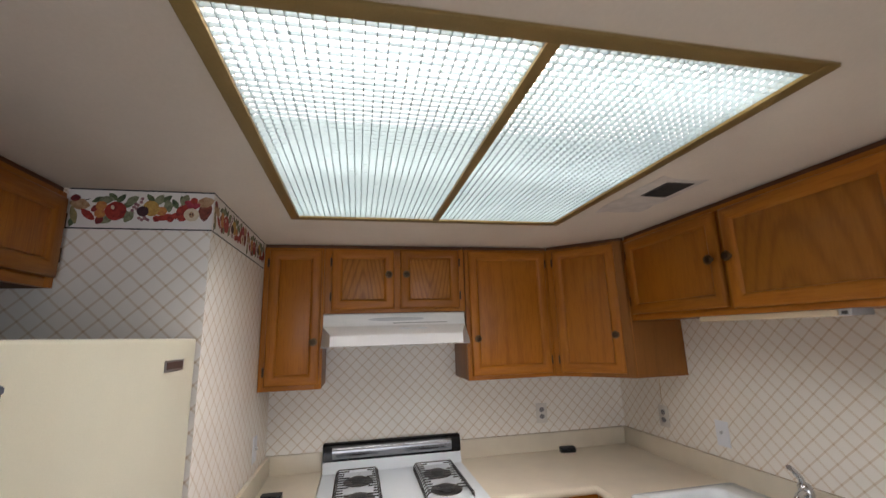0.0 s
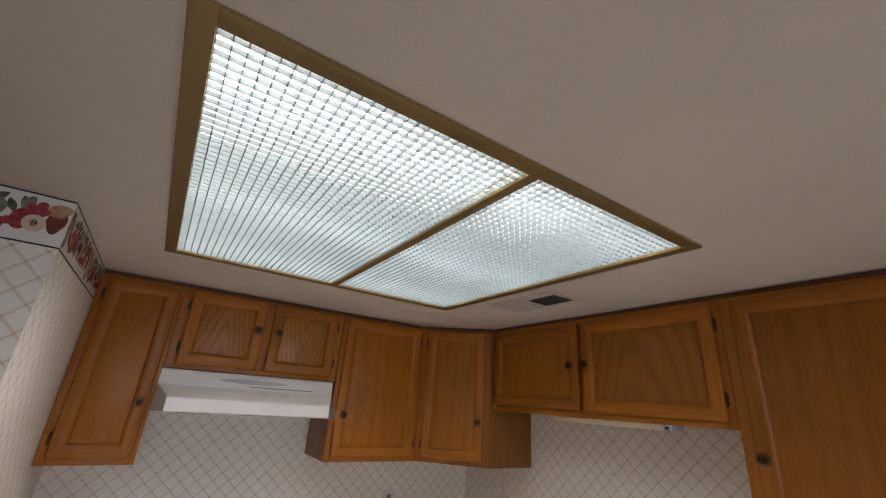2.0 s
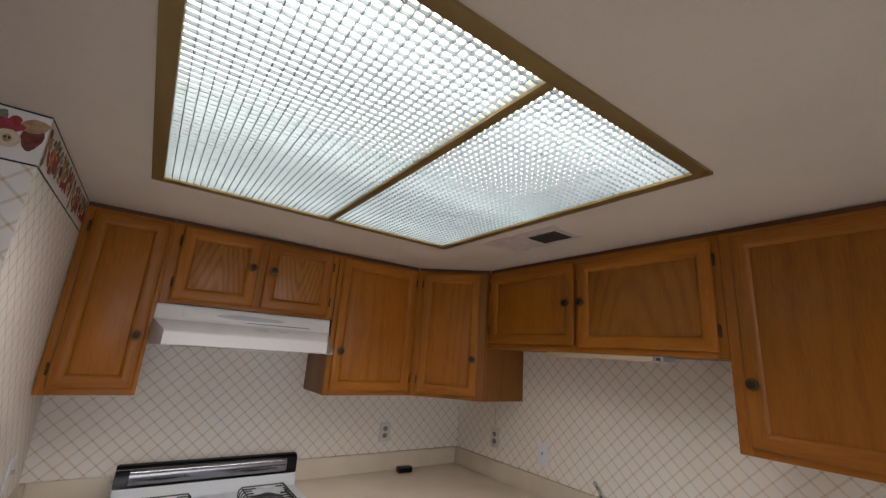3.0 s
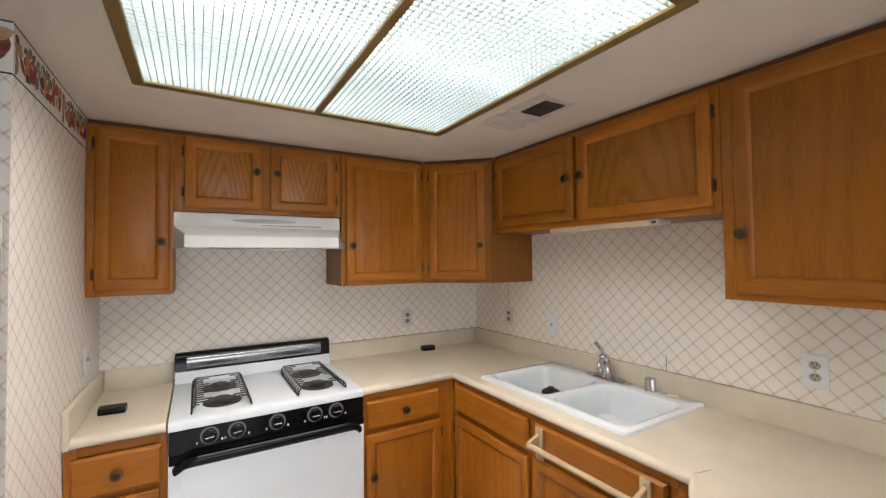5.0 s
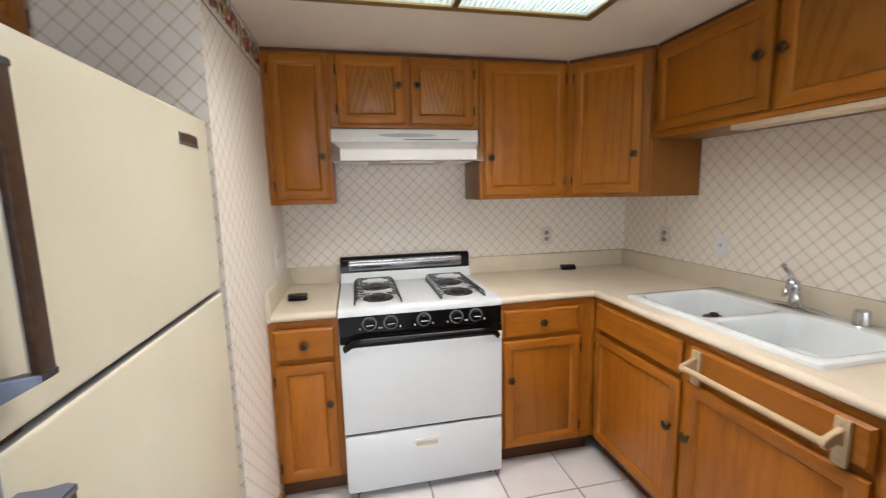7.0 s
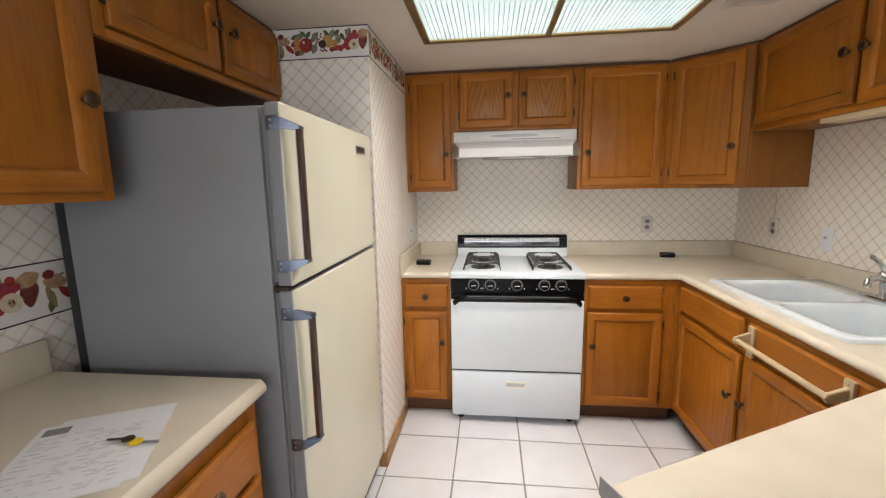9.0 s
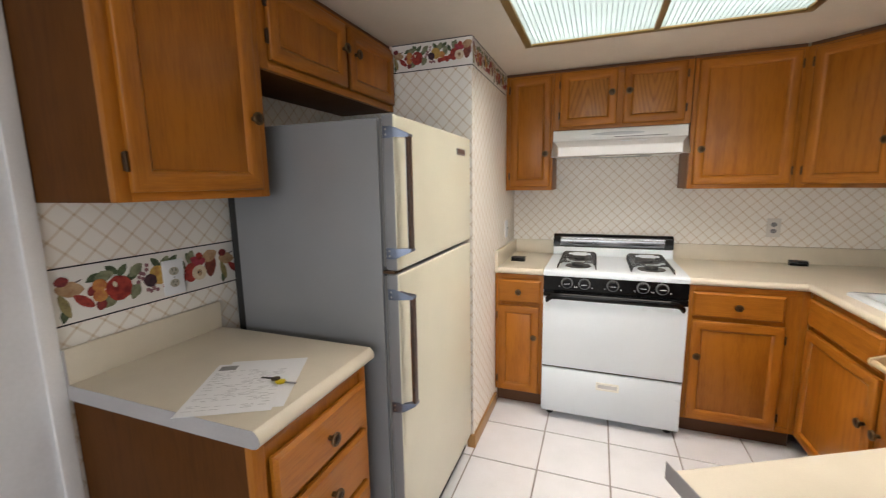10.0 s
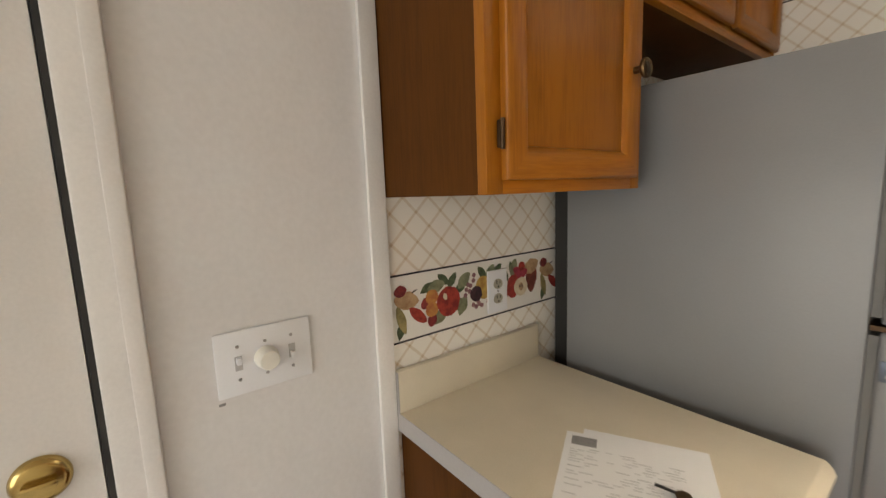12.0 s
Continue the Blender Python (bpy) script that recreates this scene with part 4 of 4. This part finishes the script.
PAPER_PLATE = plain("paper_covered_plate", (0.72, 0.69, 0.64), 0.5, vary=0.04)
outlet(pose(1.312, -0.001, 1.130), "duplex outlet over the corner worktop", True)
outlet(pose(X_EAST - 0.001, -0.382, 1.140, 0, 0, -90), "duplex outlet with a cord running up to the cabinet", True)
outlet(pose(X_EAST - 0.001, -1.961, 1.131, 0, 0, -90), "white duplex outlet on the trellis wallpaper")
outlet(pose(X_WEST + 0.0025, -2.150, 1.137, 0, 0, 90), "white duplex outlet set in the fruit border")


def switch(m, label):
    s = thing("light_switch", m, label, "light switch")
    p = part("plate", box(-0.036, 0.036, -0.006, -0.0003, -0.058, 0.058, 0.0025), PLATE, s)
    part("toggle", box(-0.004, 0.004, -0.017, -0.0061, -0.002, 0.012, 0.002), PRINT_PALE, p)
    return s


switch(pose(X_EAST - 0.001, -0.769, 1.128, 0, 0, -90), "white single toggle switch beside the sink")
switch(pose(X_STUB + 0.001, -0.300, 1.120, 0, 0, 90), "white switch plate on the papered wall end")
cord = thing("cord", pose(X_EAST, -0.380, 1.19), "thin pale cord from the outlet up to the cabinet", "cord")
part("wire", tube([(-0.004, 0, -0.02), (-0.004, 0.001, 0.05), (-0.0035, -0.001, 0.12), (-0.004, 0, 0.188)], 0.0022, segs=6), ALMOND, cord)
nail = thing("paper_tear", pose(X_EAST - 0.0006, -1.446, 1.016), "small dark tear in the wallpaper above the backsplash", "tear")
part("tear", box(-0.001, 0.0, -0.0015, 0.0015, 0.0, 0.072), PRINT_GREY, nail)

plate3 = thing("dimmer_plate", pose(X_WEST + 0.0005, -2.744, 1.122, 0, 0, 90), "white three-gang plate with two toggles and a round dimmer knob", "light switch")
p = part("plate", box(-0.082, 0.082, -0.007, -0.0003, -0.058, 0.058, 0.003), PLATE, plate3)
part("dimmer_knob", lathe([(0.021, 0), (0.021, 0.004), (0.0185, 0.007), (0.0175, 0.024), (0.016, 0.0265), (0.001, 0.027)], Matrix.Translation((0.0, -0.007, 0)) @ Matrix.Rotation(radians(90), 4, "X"), segs=28), IVORY, p, "ivory dimmer knob")
for x, up in ((-0.046, 1), (0.046, -1)):
    part("slot", box(x - 0.006, x + 0.006, -0.0078, -0.0071, -0.013, 0.013), PRINT_PALE, p)
    part("toggle", box(x - 0.0042, x + 0.0042, -0.019, -0.0079, min(0, up * 0.012), max(0, up * 0.012), 0.002), PLATE, p)
for x in (-0.046, 0, 0.046):
    for z in (-0.030, 0.030):
        part("screw", lathe([(0.0032, 0), (0.0028, 0.0012), (0.0004, 0.0014)], Matrix.Translation((x, -0.007, z)) @ Matrix.Rotation(radians(90), 4, "X"), segs=8), STEEL, p)
part("chip", box(-0.0825, -0.072, -0.0012, -0.0004, -0.071, -0.066, 0.0003), PRINT_GREY, plate3, "dark chip in the paint")

# ---- entry door ----
jamb = thing("door_frame", pose(X_WEST, DOOR_N, 0), "white painted wooden door frame", "door frame", kind="structure")
part("casing", box(0.0005, 0.016, 0.004, 0.066, 0.0, DOOR_H + 0.06, 0.005), TRIM, jamb)
part("casing_bead", box(0.0162, 0.020, 0.040, 0.064, 0.0, DOOR_H + 0.058, 0.002), TRIM, jamb)
part("casing", box(0.0005, 0.016, -0.966, -0.904, 0.0, DOOR_H + 0.06, 0.005), TRIM, jamb)
part("casing", box(0.0005, 0.016, -0.9035, 0.0035, DOOR_H + 0.002, DOOR_H + 0.06, 0.005), TRIM, jamb)
part("jamb", box(-0.12, 0.0, 0.0025, 0.0195, 0.0, DOOR_H + 0.018), TRIM, jamb)
part("jamb", box(-0.12, 0.0, -0.9195, -0.9025, 0.0, DOOR_H + 0.018), TRIM, jamb)
part("weatherstrip", box(-0.052, -0.004, -0.0065, 0.002, 0.0, DOOR_H), RUBBER, jamb, "dark weatherstrip in the gap")
door = thing("door_1", pose(X_WEST - 0.003, DOOR_N - 0.008, 0.004), "closed white painted entry door with brass deadbolt and knob", "door", kind="structure")
leafd = part("leaf", box(-0.045, 0.0, -0.888, 0.0, 0.004, DOOR_H - 0.006, 0.003), TRIM, door)
for z0, z1 in ((0.16, 0.80), (1.12, 1.90)):
    for y0, y1 in ((-0.80, -0.49), (-0.39, -0.125)):
        f = ring_panel(0, y1 - y0, z0, z1, [(0.0, -0.0003), (0.002, -0.005), (0.014, -0.005), (0.020, -0.001), (0.045, -0.006)])
        f.transform(Matrix.Translation((0.0005, y0, 0)) @ Matrix.Rotation(radians(90), 4, "Z"))
        part("raised_panel", f, (TRIM, TRIM), leafd)


def on_door(profile, z, segs=32):
    return lathe(profile, Matrix.Translation((0.0, -0.066, z)) @ Matrix.Rotation(radians(90), 4, "Y"), segs=segs)


bolt = part("deadbolt", on_door([(0.034, 0.0003), (0.034, 0.004), (0.030, 0.010), (0.024, 0.0125), (0.001, 0.013)], 1.022), BRASS_BRIGHT, leafd, "polished brass deadbolt")
part("thumb_turn", box(0.013, 0.027, -0.085, -0.047, 1.017, 1.027, 0.003), BRASS_BRIGHT, bolt)
lock = part("door_knob", on_door([(0.033, 0.0003), (0.033, 0.004), (0.027, 0.009), (0.013, 0.012), (0.0125, 0.026), (0.020, 0.032), (0.027, 0.044), (0.026, 0.056), (0.018, 0.063), (0.001, 0.065)], 0.866), BRASS_BRIGHT, leafd, "round polished brass knob")

# ---- ceiling vent ----
vent = thing("ceiling_vent", pose(1.275, -1.325, CEIL), "dark ceiling exhaust vent in a patched opening", "vent")
vm = box(-0.055, -0.048, -0.07, 0.07, -0.003, 0.0, 0.0005)
box(0.048, 0.055, -0.07, 0.07, -0.003, 0.0, 0.0005, vm)
box(-0.048, 0.048, -0.07, -0.063, -0.003, 0.0, 0.0005, vm)
box(-0.048, 0.048, 0.063, 0.07, -0.003, 0.0, 0.0005, vm)
part("rim", vm, VENT_DARK, vent)
part("backing", box(-0.048, 0.048, -0.063, 0.063, -0.0012, -0.0003), SLOT, vent)
for k in range(11):
    y = -0.058 + k * 0.0116
    b = box(-0.047, 0.047, -0.0009, 0.0009, -0.0045, 0.0045)
    b.transform(Matrix.Translation((0, y, -0.004)) @ Matrix.Rotation(radians(38), 4, "X"))
    part("slat", b, VENT_DARK, vent)
patch = thing("ceiling_patch", pose(1.262, -1.235, CEIL), "rough patched plaster round the ceiling vent", "patch", kind="structure")
rng = random.Random(5)
outline = []
for k in range(28):
    a = 2 * math.pi * k / 28
    r = 1 / max(abs(math.cos(a)) / 0.105, abs(math.sin(a)) / 0.20)
    outline.append((r * math.cos(a) * rng.uniform(0.9, 1.06), r * math.sin(a) * rng.uniform(0.9, 1.06)))
part("plaster", prism(outline, -0.0012, -0.0003), FILLER, patch)

# ---- light strip under the sink cabinet ----
strip = thing("under_cabinet_light", pose(1.635, -1.33, E_LOW), "unlit almond under-cabinet light strip", "lamp")
part("cover", box(-0.045, 0.045, -0.235, 0.285, -0.022, -0.0005, 0.005), ALMOND, strip)
part("end_cap", box(-0.044, 0.044, -0.272, -0.2355, -0.021, -0.0005, 0.003), PRINT_PALE, strip, "grey end cap")
part("switch", box(-0.0465, -0.0445, -0.262, -0.246, -0.017, -0.007), SLOT, strip)

# ---- small things ----
for x, y, turn in ((-0.195, -0.385, -4), (1.425, -0.085, -8)):
    b = thing("black_box", pose(x, y, TOP + 0.0005, 0, 0, turn), "small flat black plastic box on the worktop", "box", "black boxes")
    part("case", box(-0.045, 0.045, -0.022, 0.022, 0, 0.024, 0.003), BLACK, b)
    part("lid", box(-0.044, 0.044, -0.021, 0.021, 0.0243, 0.030, 0.002), RUBBER, b)


def paper_sheet(m, label, printed):
    s = thing("paper_sheet", m, label, "paper", "listing sheets")
    g = box(0, 0.216, 0, 0.279, 0.0, 0.0006)
    page = part("page", g, PAPER, s)
    if printed:
        z = 0.0008
        part("photo", box(0.012, 0.058, 0.238, 0.266, z, z + 0.0002), PRINT_GREY, page, "small dark printed photo")
        r = random.Random(11)
        for k in range(30):
            y = 0.228 - k * 0.0071
            x = 0.012
            while x < 0.19:
                w = r.uniform(0.008, 0.03)
                if r.random() < 0.55:
                    part("print_line", box(x, min(0.204, x + w), y, y + 0.0019, z, z + 0.0002), PRINT_PALE, page)
                x += w + r.uniform(0.004, 0.016)
    return s


paper_sheet(pose(-0.586, -2.474, TOP + 0.0006, 0, 0, 27.0), "white printed sheet under another on the small counter", False)
paper_sheet(pose(-0.598, -2.503, TOP + 0.0014, 0, 0, 28.5), "white printed listing sheet with a small dark photo", True)
keys = thing("key_ring", pose(-0.482, -2.286, TOP + 0.0032, 0, 0, 10), "two keys, one with a yellow plastic head, lying on the papers", "keys")
part("key_head", lathe([(0.0105, 0), (0.012, 0.001), (0.012, 0.004), (0.0105, 0.005), (0.001, 0.005)], Matrix.Diagonal((1.15, 1, 1, 1)), segs=20), YELLOW, keys, "yellow plastic key head")
part("key_blade", box(0.013, 0.045, -0.004, 0.002, 0.001, 0.0035, 0.0005), STEEL, keys)
part("key_bow", lathe([(0.012, 0.0052), (0.012, 0.0072), (0.001, 0.0072)], Matrix.Translation((-0.018, 0.006, 0)), segs=16), BRASS, keys, "dark brass key")
part("key_blade", box(-0.060, -0.027, 0.004, 0.010, 0.0052, 0.0072, 0.0005), IRON, keys)

scrap = thing("soap_scrap", pose(1.825, -1.505, TOP + 0.0168, 0, 0, 25), "thin tan soap scrap on the sink rim", "soap")
part("sliver", box(-0.010, 0.010, -0.022, 0.022, 0, 0.004, 0.0015), ALMOND, scrap)

# ---- unseen window, added where the daylight fill comes in ----
win = thing("unseen_window_1", pose(0.45, Y_SOUTH - 0.06, 0.25), "unseen white window added round the daylight fill", "window", kind="structure")
for nm, args in (("sill", (-1.15, 1.15, -0.06, 0.10, 0.0, 0.025)), ("head", (-1.15, 1.15, -0.03, 0.03, 1.76, 1.8)), ("side", (-1.15, -1.11, -0.03, 0.03, 0.025, 1.76)), ("side", (1.11, 1.15, -0.03, 0.03, 0.025, 1.76)), ("mullion", (-0.02, 0.02, -0.03, 0.03, 0.025, 1.76))):
    part(nm, box(*args, 0.004), TRIM, win)
GLASS, gt, gb = nodes_of("window_glass")
gb.inputs["Transmission Weight"].default_value, gb.inputs["Roughness"].default_value = 1.0, 0.02
for a, b in ((-1.11, -0.02), (0.02, 1.11)):
    pane = part("pane", box(a, b, -0.004, 0.002, 0.025, 1.76), GLASS, win)
    pane.visible_shadow = False

# ---- printed fruit border ----
def ink(name, inner, outer):
    """Watercolour print: lighter in the middle, mottled."""
    m, t, b = nodes_of(name)
    v = coords(t, by_object=True)
    n = noise_tex(t, v, 60.0, 3, 0.6)
    t.links.new(ramp(t, n, [(0.35, outer), (0.62, inner)]), b.inputs["Base Color"])
    b.inputs["Roughness"].default_value = 0.55
    return m


INKS = {
    "red": ink("print_red", (0.40, 0.045, 0.03), (0.20, 0.015, 0.015)),
    "orange": ink("print_orange", (0.55, 0.26, 0.07), (0.42, 0.14, 0.05)),
    "gold": ink("print_gold", (0.55, 0.36, 0.09), (0.38, 0.20, 0.05)),
    "green": ink("print_green", (0.11, 0.15, 0.07), (0.04, 0.06, 0.03)),
    "sage": ink("print_sage", (0.26, 0.28, 0.17), (0.14, 0.16, 0.09)),
    "plum": ink("print_plum", (0.06, 0.02, 0.03), (0.02, 0.008, 0.015)),
    "tan": ink("print_tan", (0.48, 0.33, 0.19), (0.33, 0.19, 0.10)),
    "plum_red": ink("print_dark_red", (0.26, 0.03, 0.03), (0.11, 0.012, 0.018)),
    "crimson": ink("print_crimson", (0.42, 0.05, 0.075), (0.24, 0.02, 0.04)),
    "rust": ink("print_rust", (0.22, 0.05, 0.03), (0.10, 0.02, 0.015)),
    "olive": ink("print_olive", (0.33, 0.27, 0.12), (0.20, 0.17, 0.07)),
    "mauve": ink("print_mauve", (0.36, 0.20, 0.20), (0.20, 0.08, 0.11)),
    "cream": ink("print_cream", (0.70, 0.62, 0.47), (0.60, 0.50, 0.36)),
}
BORDER_PAPER = plain("border_paper", (0.82, 0.80, 0.765), 0.55, vary=0.03)
BORDER_LINE = plain("border_line", (0.012, 0.012, 0.018), 0.5)


def blob(rx, ry, seed, pointed=0.0, n=18):
    """A flat printed shape about rx by ry, with a slightly uneven outline."""
    r = random.Random(seed)
    own = bmesh.new()
    ring = []
    for k in range(n):
        a = 2 * math.pi * k / n
        w = 1 + 0.05 * r.uniform(-1, 1)
        x, z = rx * math.cos(a) * w, ry * math.sin(a) * w * (1 - pointed * abs(math.cos(a)) ** 1.5)
        ring.append(own.verts.new((x, -0.0001, z)))
    own.faces.new(list(reversed(ring)))
    bmesh.ops.recalc_face_normals(own, faces=own.faces)
    res = bmesh.ops.extrude_face_region(own, geom=own.faces[:])
    bmesh.ops.translate(own, vec=(0, 0.00009, 0), verts=[v for v in res["geom"] if isinstance(v, bmesh.types.BMVert)])
    bmesh.ops.recalc_face_normals(own, faces=own.faces)
    return own


SHAPES = {}
for key, (rx, ry, col, pt) in {"apple": (0.036, 0.037, "red", 0.03), "tall_apple": (0.024, 0.034, "red", 0.0), "half_apple": (0.028, 0.027, "cream", 0.05), "core": (0.010, 0.013, "tan", 0.3), "seed": (0.0025, 0.005, "plum", 0.3),
                                "shine": (0.006, 0.009, "cream", 0.2), "small_apple": (0.019, 0.018, "orange", 0.0), "pear": (0.030, 0.033, "gold", 0.1), "plum": (0.021, 0.021, "plum", 0.0), "berry": (0.013, 0.013, "red", 0.0),
                                "strawberry": (0.017, 0.014, "plum_red", 0.25), "slice": (0.031, 0.013, "red", 0.25), "leaf": (0.023, 0.0115, "green", 0.55), "pale_leaf": (0.026, 0.016, "sage", 0.4), "broad_leaf": (0.034, 0.022, "tan", 0.3),
                                "long_leaf": (0.036, 0.012, "olive", 0.35), "rust_leaf": (0.046, 0.024, "rust", 0.2), "petal": (0.025, 0.014, "crimson", 0.2), "grape": (0.0062, 0.0062, "mauve", 0.0), "twig": (0.012, 0.002, "plum", 0.2)}.items():
    SHAPES[key] = mesh_of(key, blob(rx, ry, len(key) * 7, pt), INKS[col])

# one repeat of the print: shape, place along the border, height, turn
REPEAT = [
    ("broad_leaf", 0.042, 0.016, -10), ("long_leaf", 0.026, -0.026, 105), ("leaf", 0.024, -0.050, 75), ("strawberry", 0.026, 0.040, 10), ("slice", 0.072, -0.024, -42), ("twig", 0.062, 0.034, 20),
    ("strawberry", 0.096, 0.000, 40), ("small_apple", 0.113, 0.012, 0), ("small_apple", 0.112, -0.018, 0), ("strawberry", 0.112, -0.044, 70), ("pale_leaf", 0.136, -0.040, 35), ("leaf", 0.101, 0.036, 25), ("pale_leaf", 0.127, 0.036, 8), ("leaf", 0.150, 0.048, 140), ("leaf", 0.176, 0.042, 55),
    ("apple", 0.163, -0.008, 0), ("shine", 0.152, 0.006, 20), ("pale_leaf", 0.208, -0.028, 60), ("pale_leaf", 0.196, -0.022, 130), ("pale_leaf", 0.214, 0.036, 40), ("leaf", 0.200, 0.018, 20),
    ("grape", 0.222, 0.010, 0), ("grape", 0.232, 0.004, 0), ("grape", 0.218, -0.004, 0), ("grape", 0.236, 0.018, 0), ("grape", 0.246, 0.030, 0), ("grape", 0.248, 0.044, 0), ("grape", 0.240, -0.010, 0), ("grape", 0.228, 0.022, 0),
    ("plum", 0.254, -0.006, 0), ("pear", 0.281, 0.006, 15), ("leaf", 0.277, 0.046, 130), ("grape", 0.244, -0.034, 0), ("grape", 0.254, -0.040, 0), ("grape", 0.264, -0.034, 0), ("grape", 0.274, -0.040, 0), ("grape", 0.260, -0.026, 0),
    ("pale_leaf", 0.306, 0.040, 60), ("leaf", 0.332, 0.046, 40), ("small_apple", 0.318, -0.004, 0), ("berry", 0.304, -0.034, 0), ("slice", 0.330, -0.028, 15), ("pale_leaf", 0.340, 0.018, 100), ("leaf", 0.364, 0.026, 120), ("berry", 0.352, -0.034, 0),
    ("berry", 0.368, -0.022, 0), ("pale_leaf", 0.397, 0.042, 70), ("leaf", 0.390, 0.040, 110), ("tall_apple", 0.393, -0.010, -8), ("half_apple", 0.425, -0.016, 0), ("core", 0.425, -0.016, 0), ("seed", 0.421, -0.014, 0), ("seed", 0.429, -0.014, 0),
    ("petal", 0.430, 0.020, 15), ("berry", 0.430, 0.042, 0), ("petal", 0.418, 0.026, -30), ("rust_leaf", 0.472, 0.006, 85), ("broad_leaf", 0.470, 0.036, 20),
]
LAYER = {"twig": 0.5, "leaf": 1, "pale_leaf": 1.6, "long_leaf": 2, "broad_leaf": 2.4, "rust_leaf": 2.2, "slice": 3, "petal": 3.2, "grape": 3.5, "strawberry": 4, "small_apple": 4.6, "berry": 5, "pear": 5, "apple": 6, "tall_apple": 6, "plum": 7, "half_apple": 7.5, "shine": 8, "core": 8.5, "seed": 9.5}


def border(m, length, height, start, label):
    """A strip of border paper with two dark lines and a repeat of fruit; it lies in the local x-z plane and faces -y."""
    b = thing("wallpaper_border", m, label, "wallpaper border", "fruit borders", "structure")
    part("strip", box(0, length, -0.0012, -0.0004, -height / 2, height / 2), BORDER_PAPER, b)
    for z in (-height / 2 + 0.002, height / 2 - 0.002):
        part("line", box(0.0002, length - 0.0002, -0.0017, -0.0012, z - 0.0022, z + 0.0022), BORDER_LINE, b)
    k = height / 0.158
    i = 0
    u = -start
    while u < length:
        for shape, x, z, turn in REPEAT:
            px = u + x * k
            if 0.018 < px < length - 0.018:
                i += 1
                part(shape, SHAPES[shape], INKS["red"], b, "", Matrix.Translation((px, -0.0014 - LAYER[shape] * 0.00025 - (i % 7) * 0.00003, z * k)) @ Matrix.Rotation(radians(-turn), 4, "Y") @ Matrix.Diagonal((k, 1, k, 1)))
        u += 0.50 * k
    return b


border(pose(X_WEST, W_SPLIT, 1.148, 0, 0, 90), 0.60, 0.158, 0.0, "fruit-printed border paper above the small counter")
border(pose(-0.722 + 0.002, Y_STUB, CEIL - 0.0665), X_STUB + 0.722, 0.133, 0.0, "fruit-printed border paper at the top of the wall end")
border(pose(X_STUB, Y_STUB + 0.001, CEIL - 0.0665, 0, 0, 90), 0.78, 0.133, 0.0, "fruit-printed border paper under the ceiling")

# ---- floor tiles ----
PITCH = 0.344
TILE_MESH = mesh_of("tile", box(-0.1685, 0.1685, -0.1685, 0.1685, -0.0055, 0.0, 0.0018, segs=1), TILE)
rng = random.Random(8)
for i in range(-3, 6):
    for j in range(-10, 3):
        x, y = 0.052 + PITCH * (i + 0.5), -0.835 + PITCH * (j + 0.5)
        if y > 0.05 or x > X_EAST + 0.1:
            continue
        t = part("tile", TILE_MESH, TILE, floor, "", pose(x + rng.uniform(-0.0006, 0.0006), y + rng.uniform(-0.0006, 0.0006), rng.uniform(-0.0004, 0.0), 0, 0, rng.uniform(-0.12, 0.12)))
solid("carpet", box(X_WEST, X_EAST, Y_SOUTH, -0.835 + PITCH * -10 - 0.004, -0.0055, 0.004), CARPET, "beige carpet of the next room", "carpet")
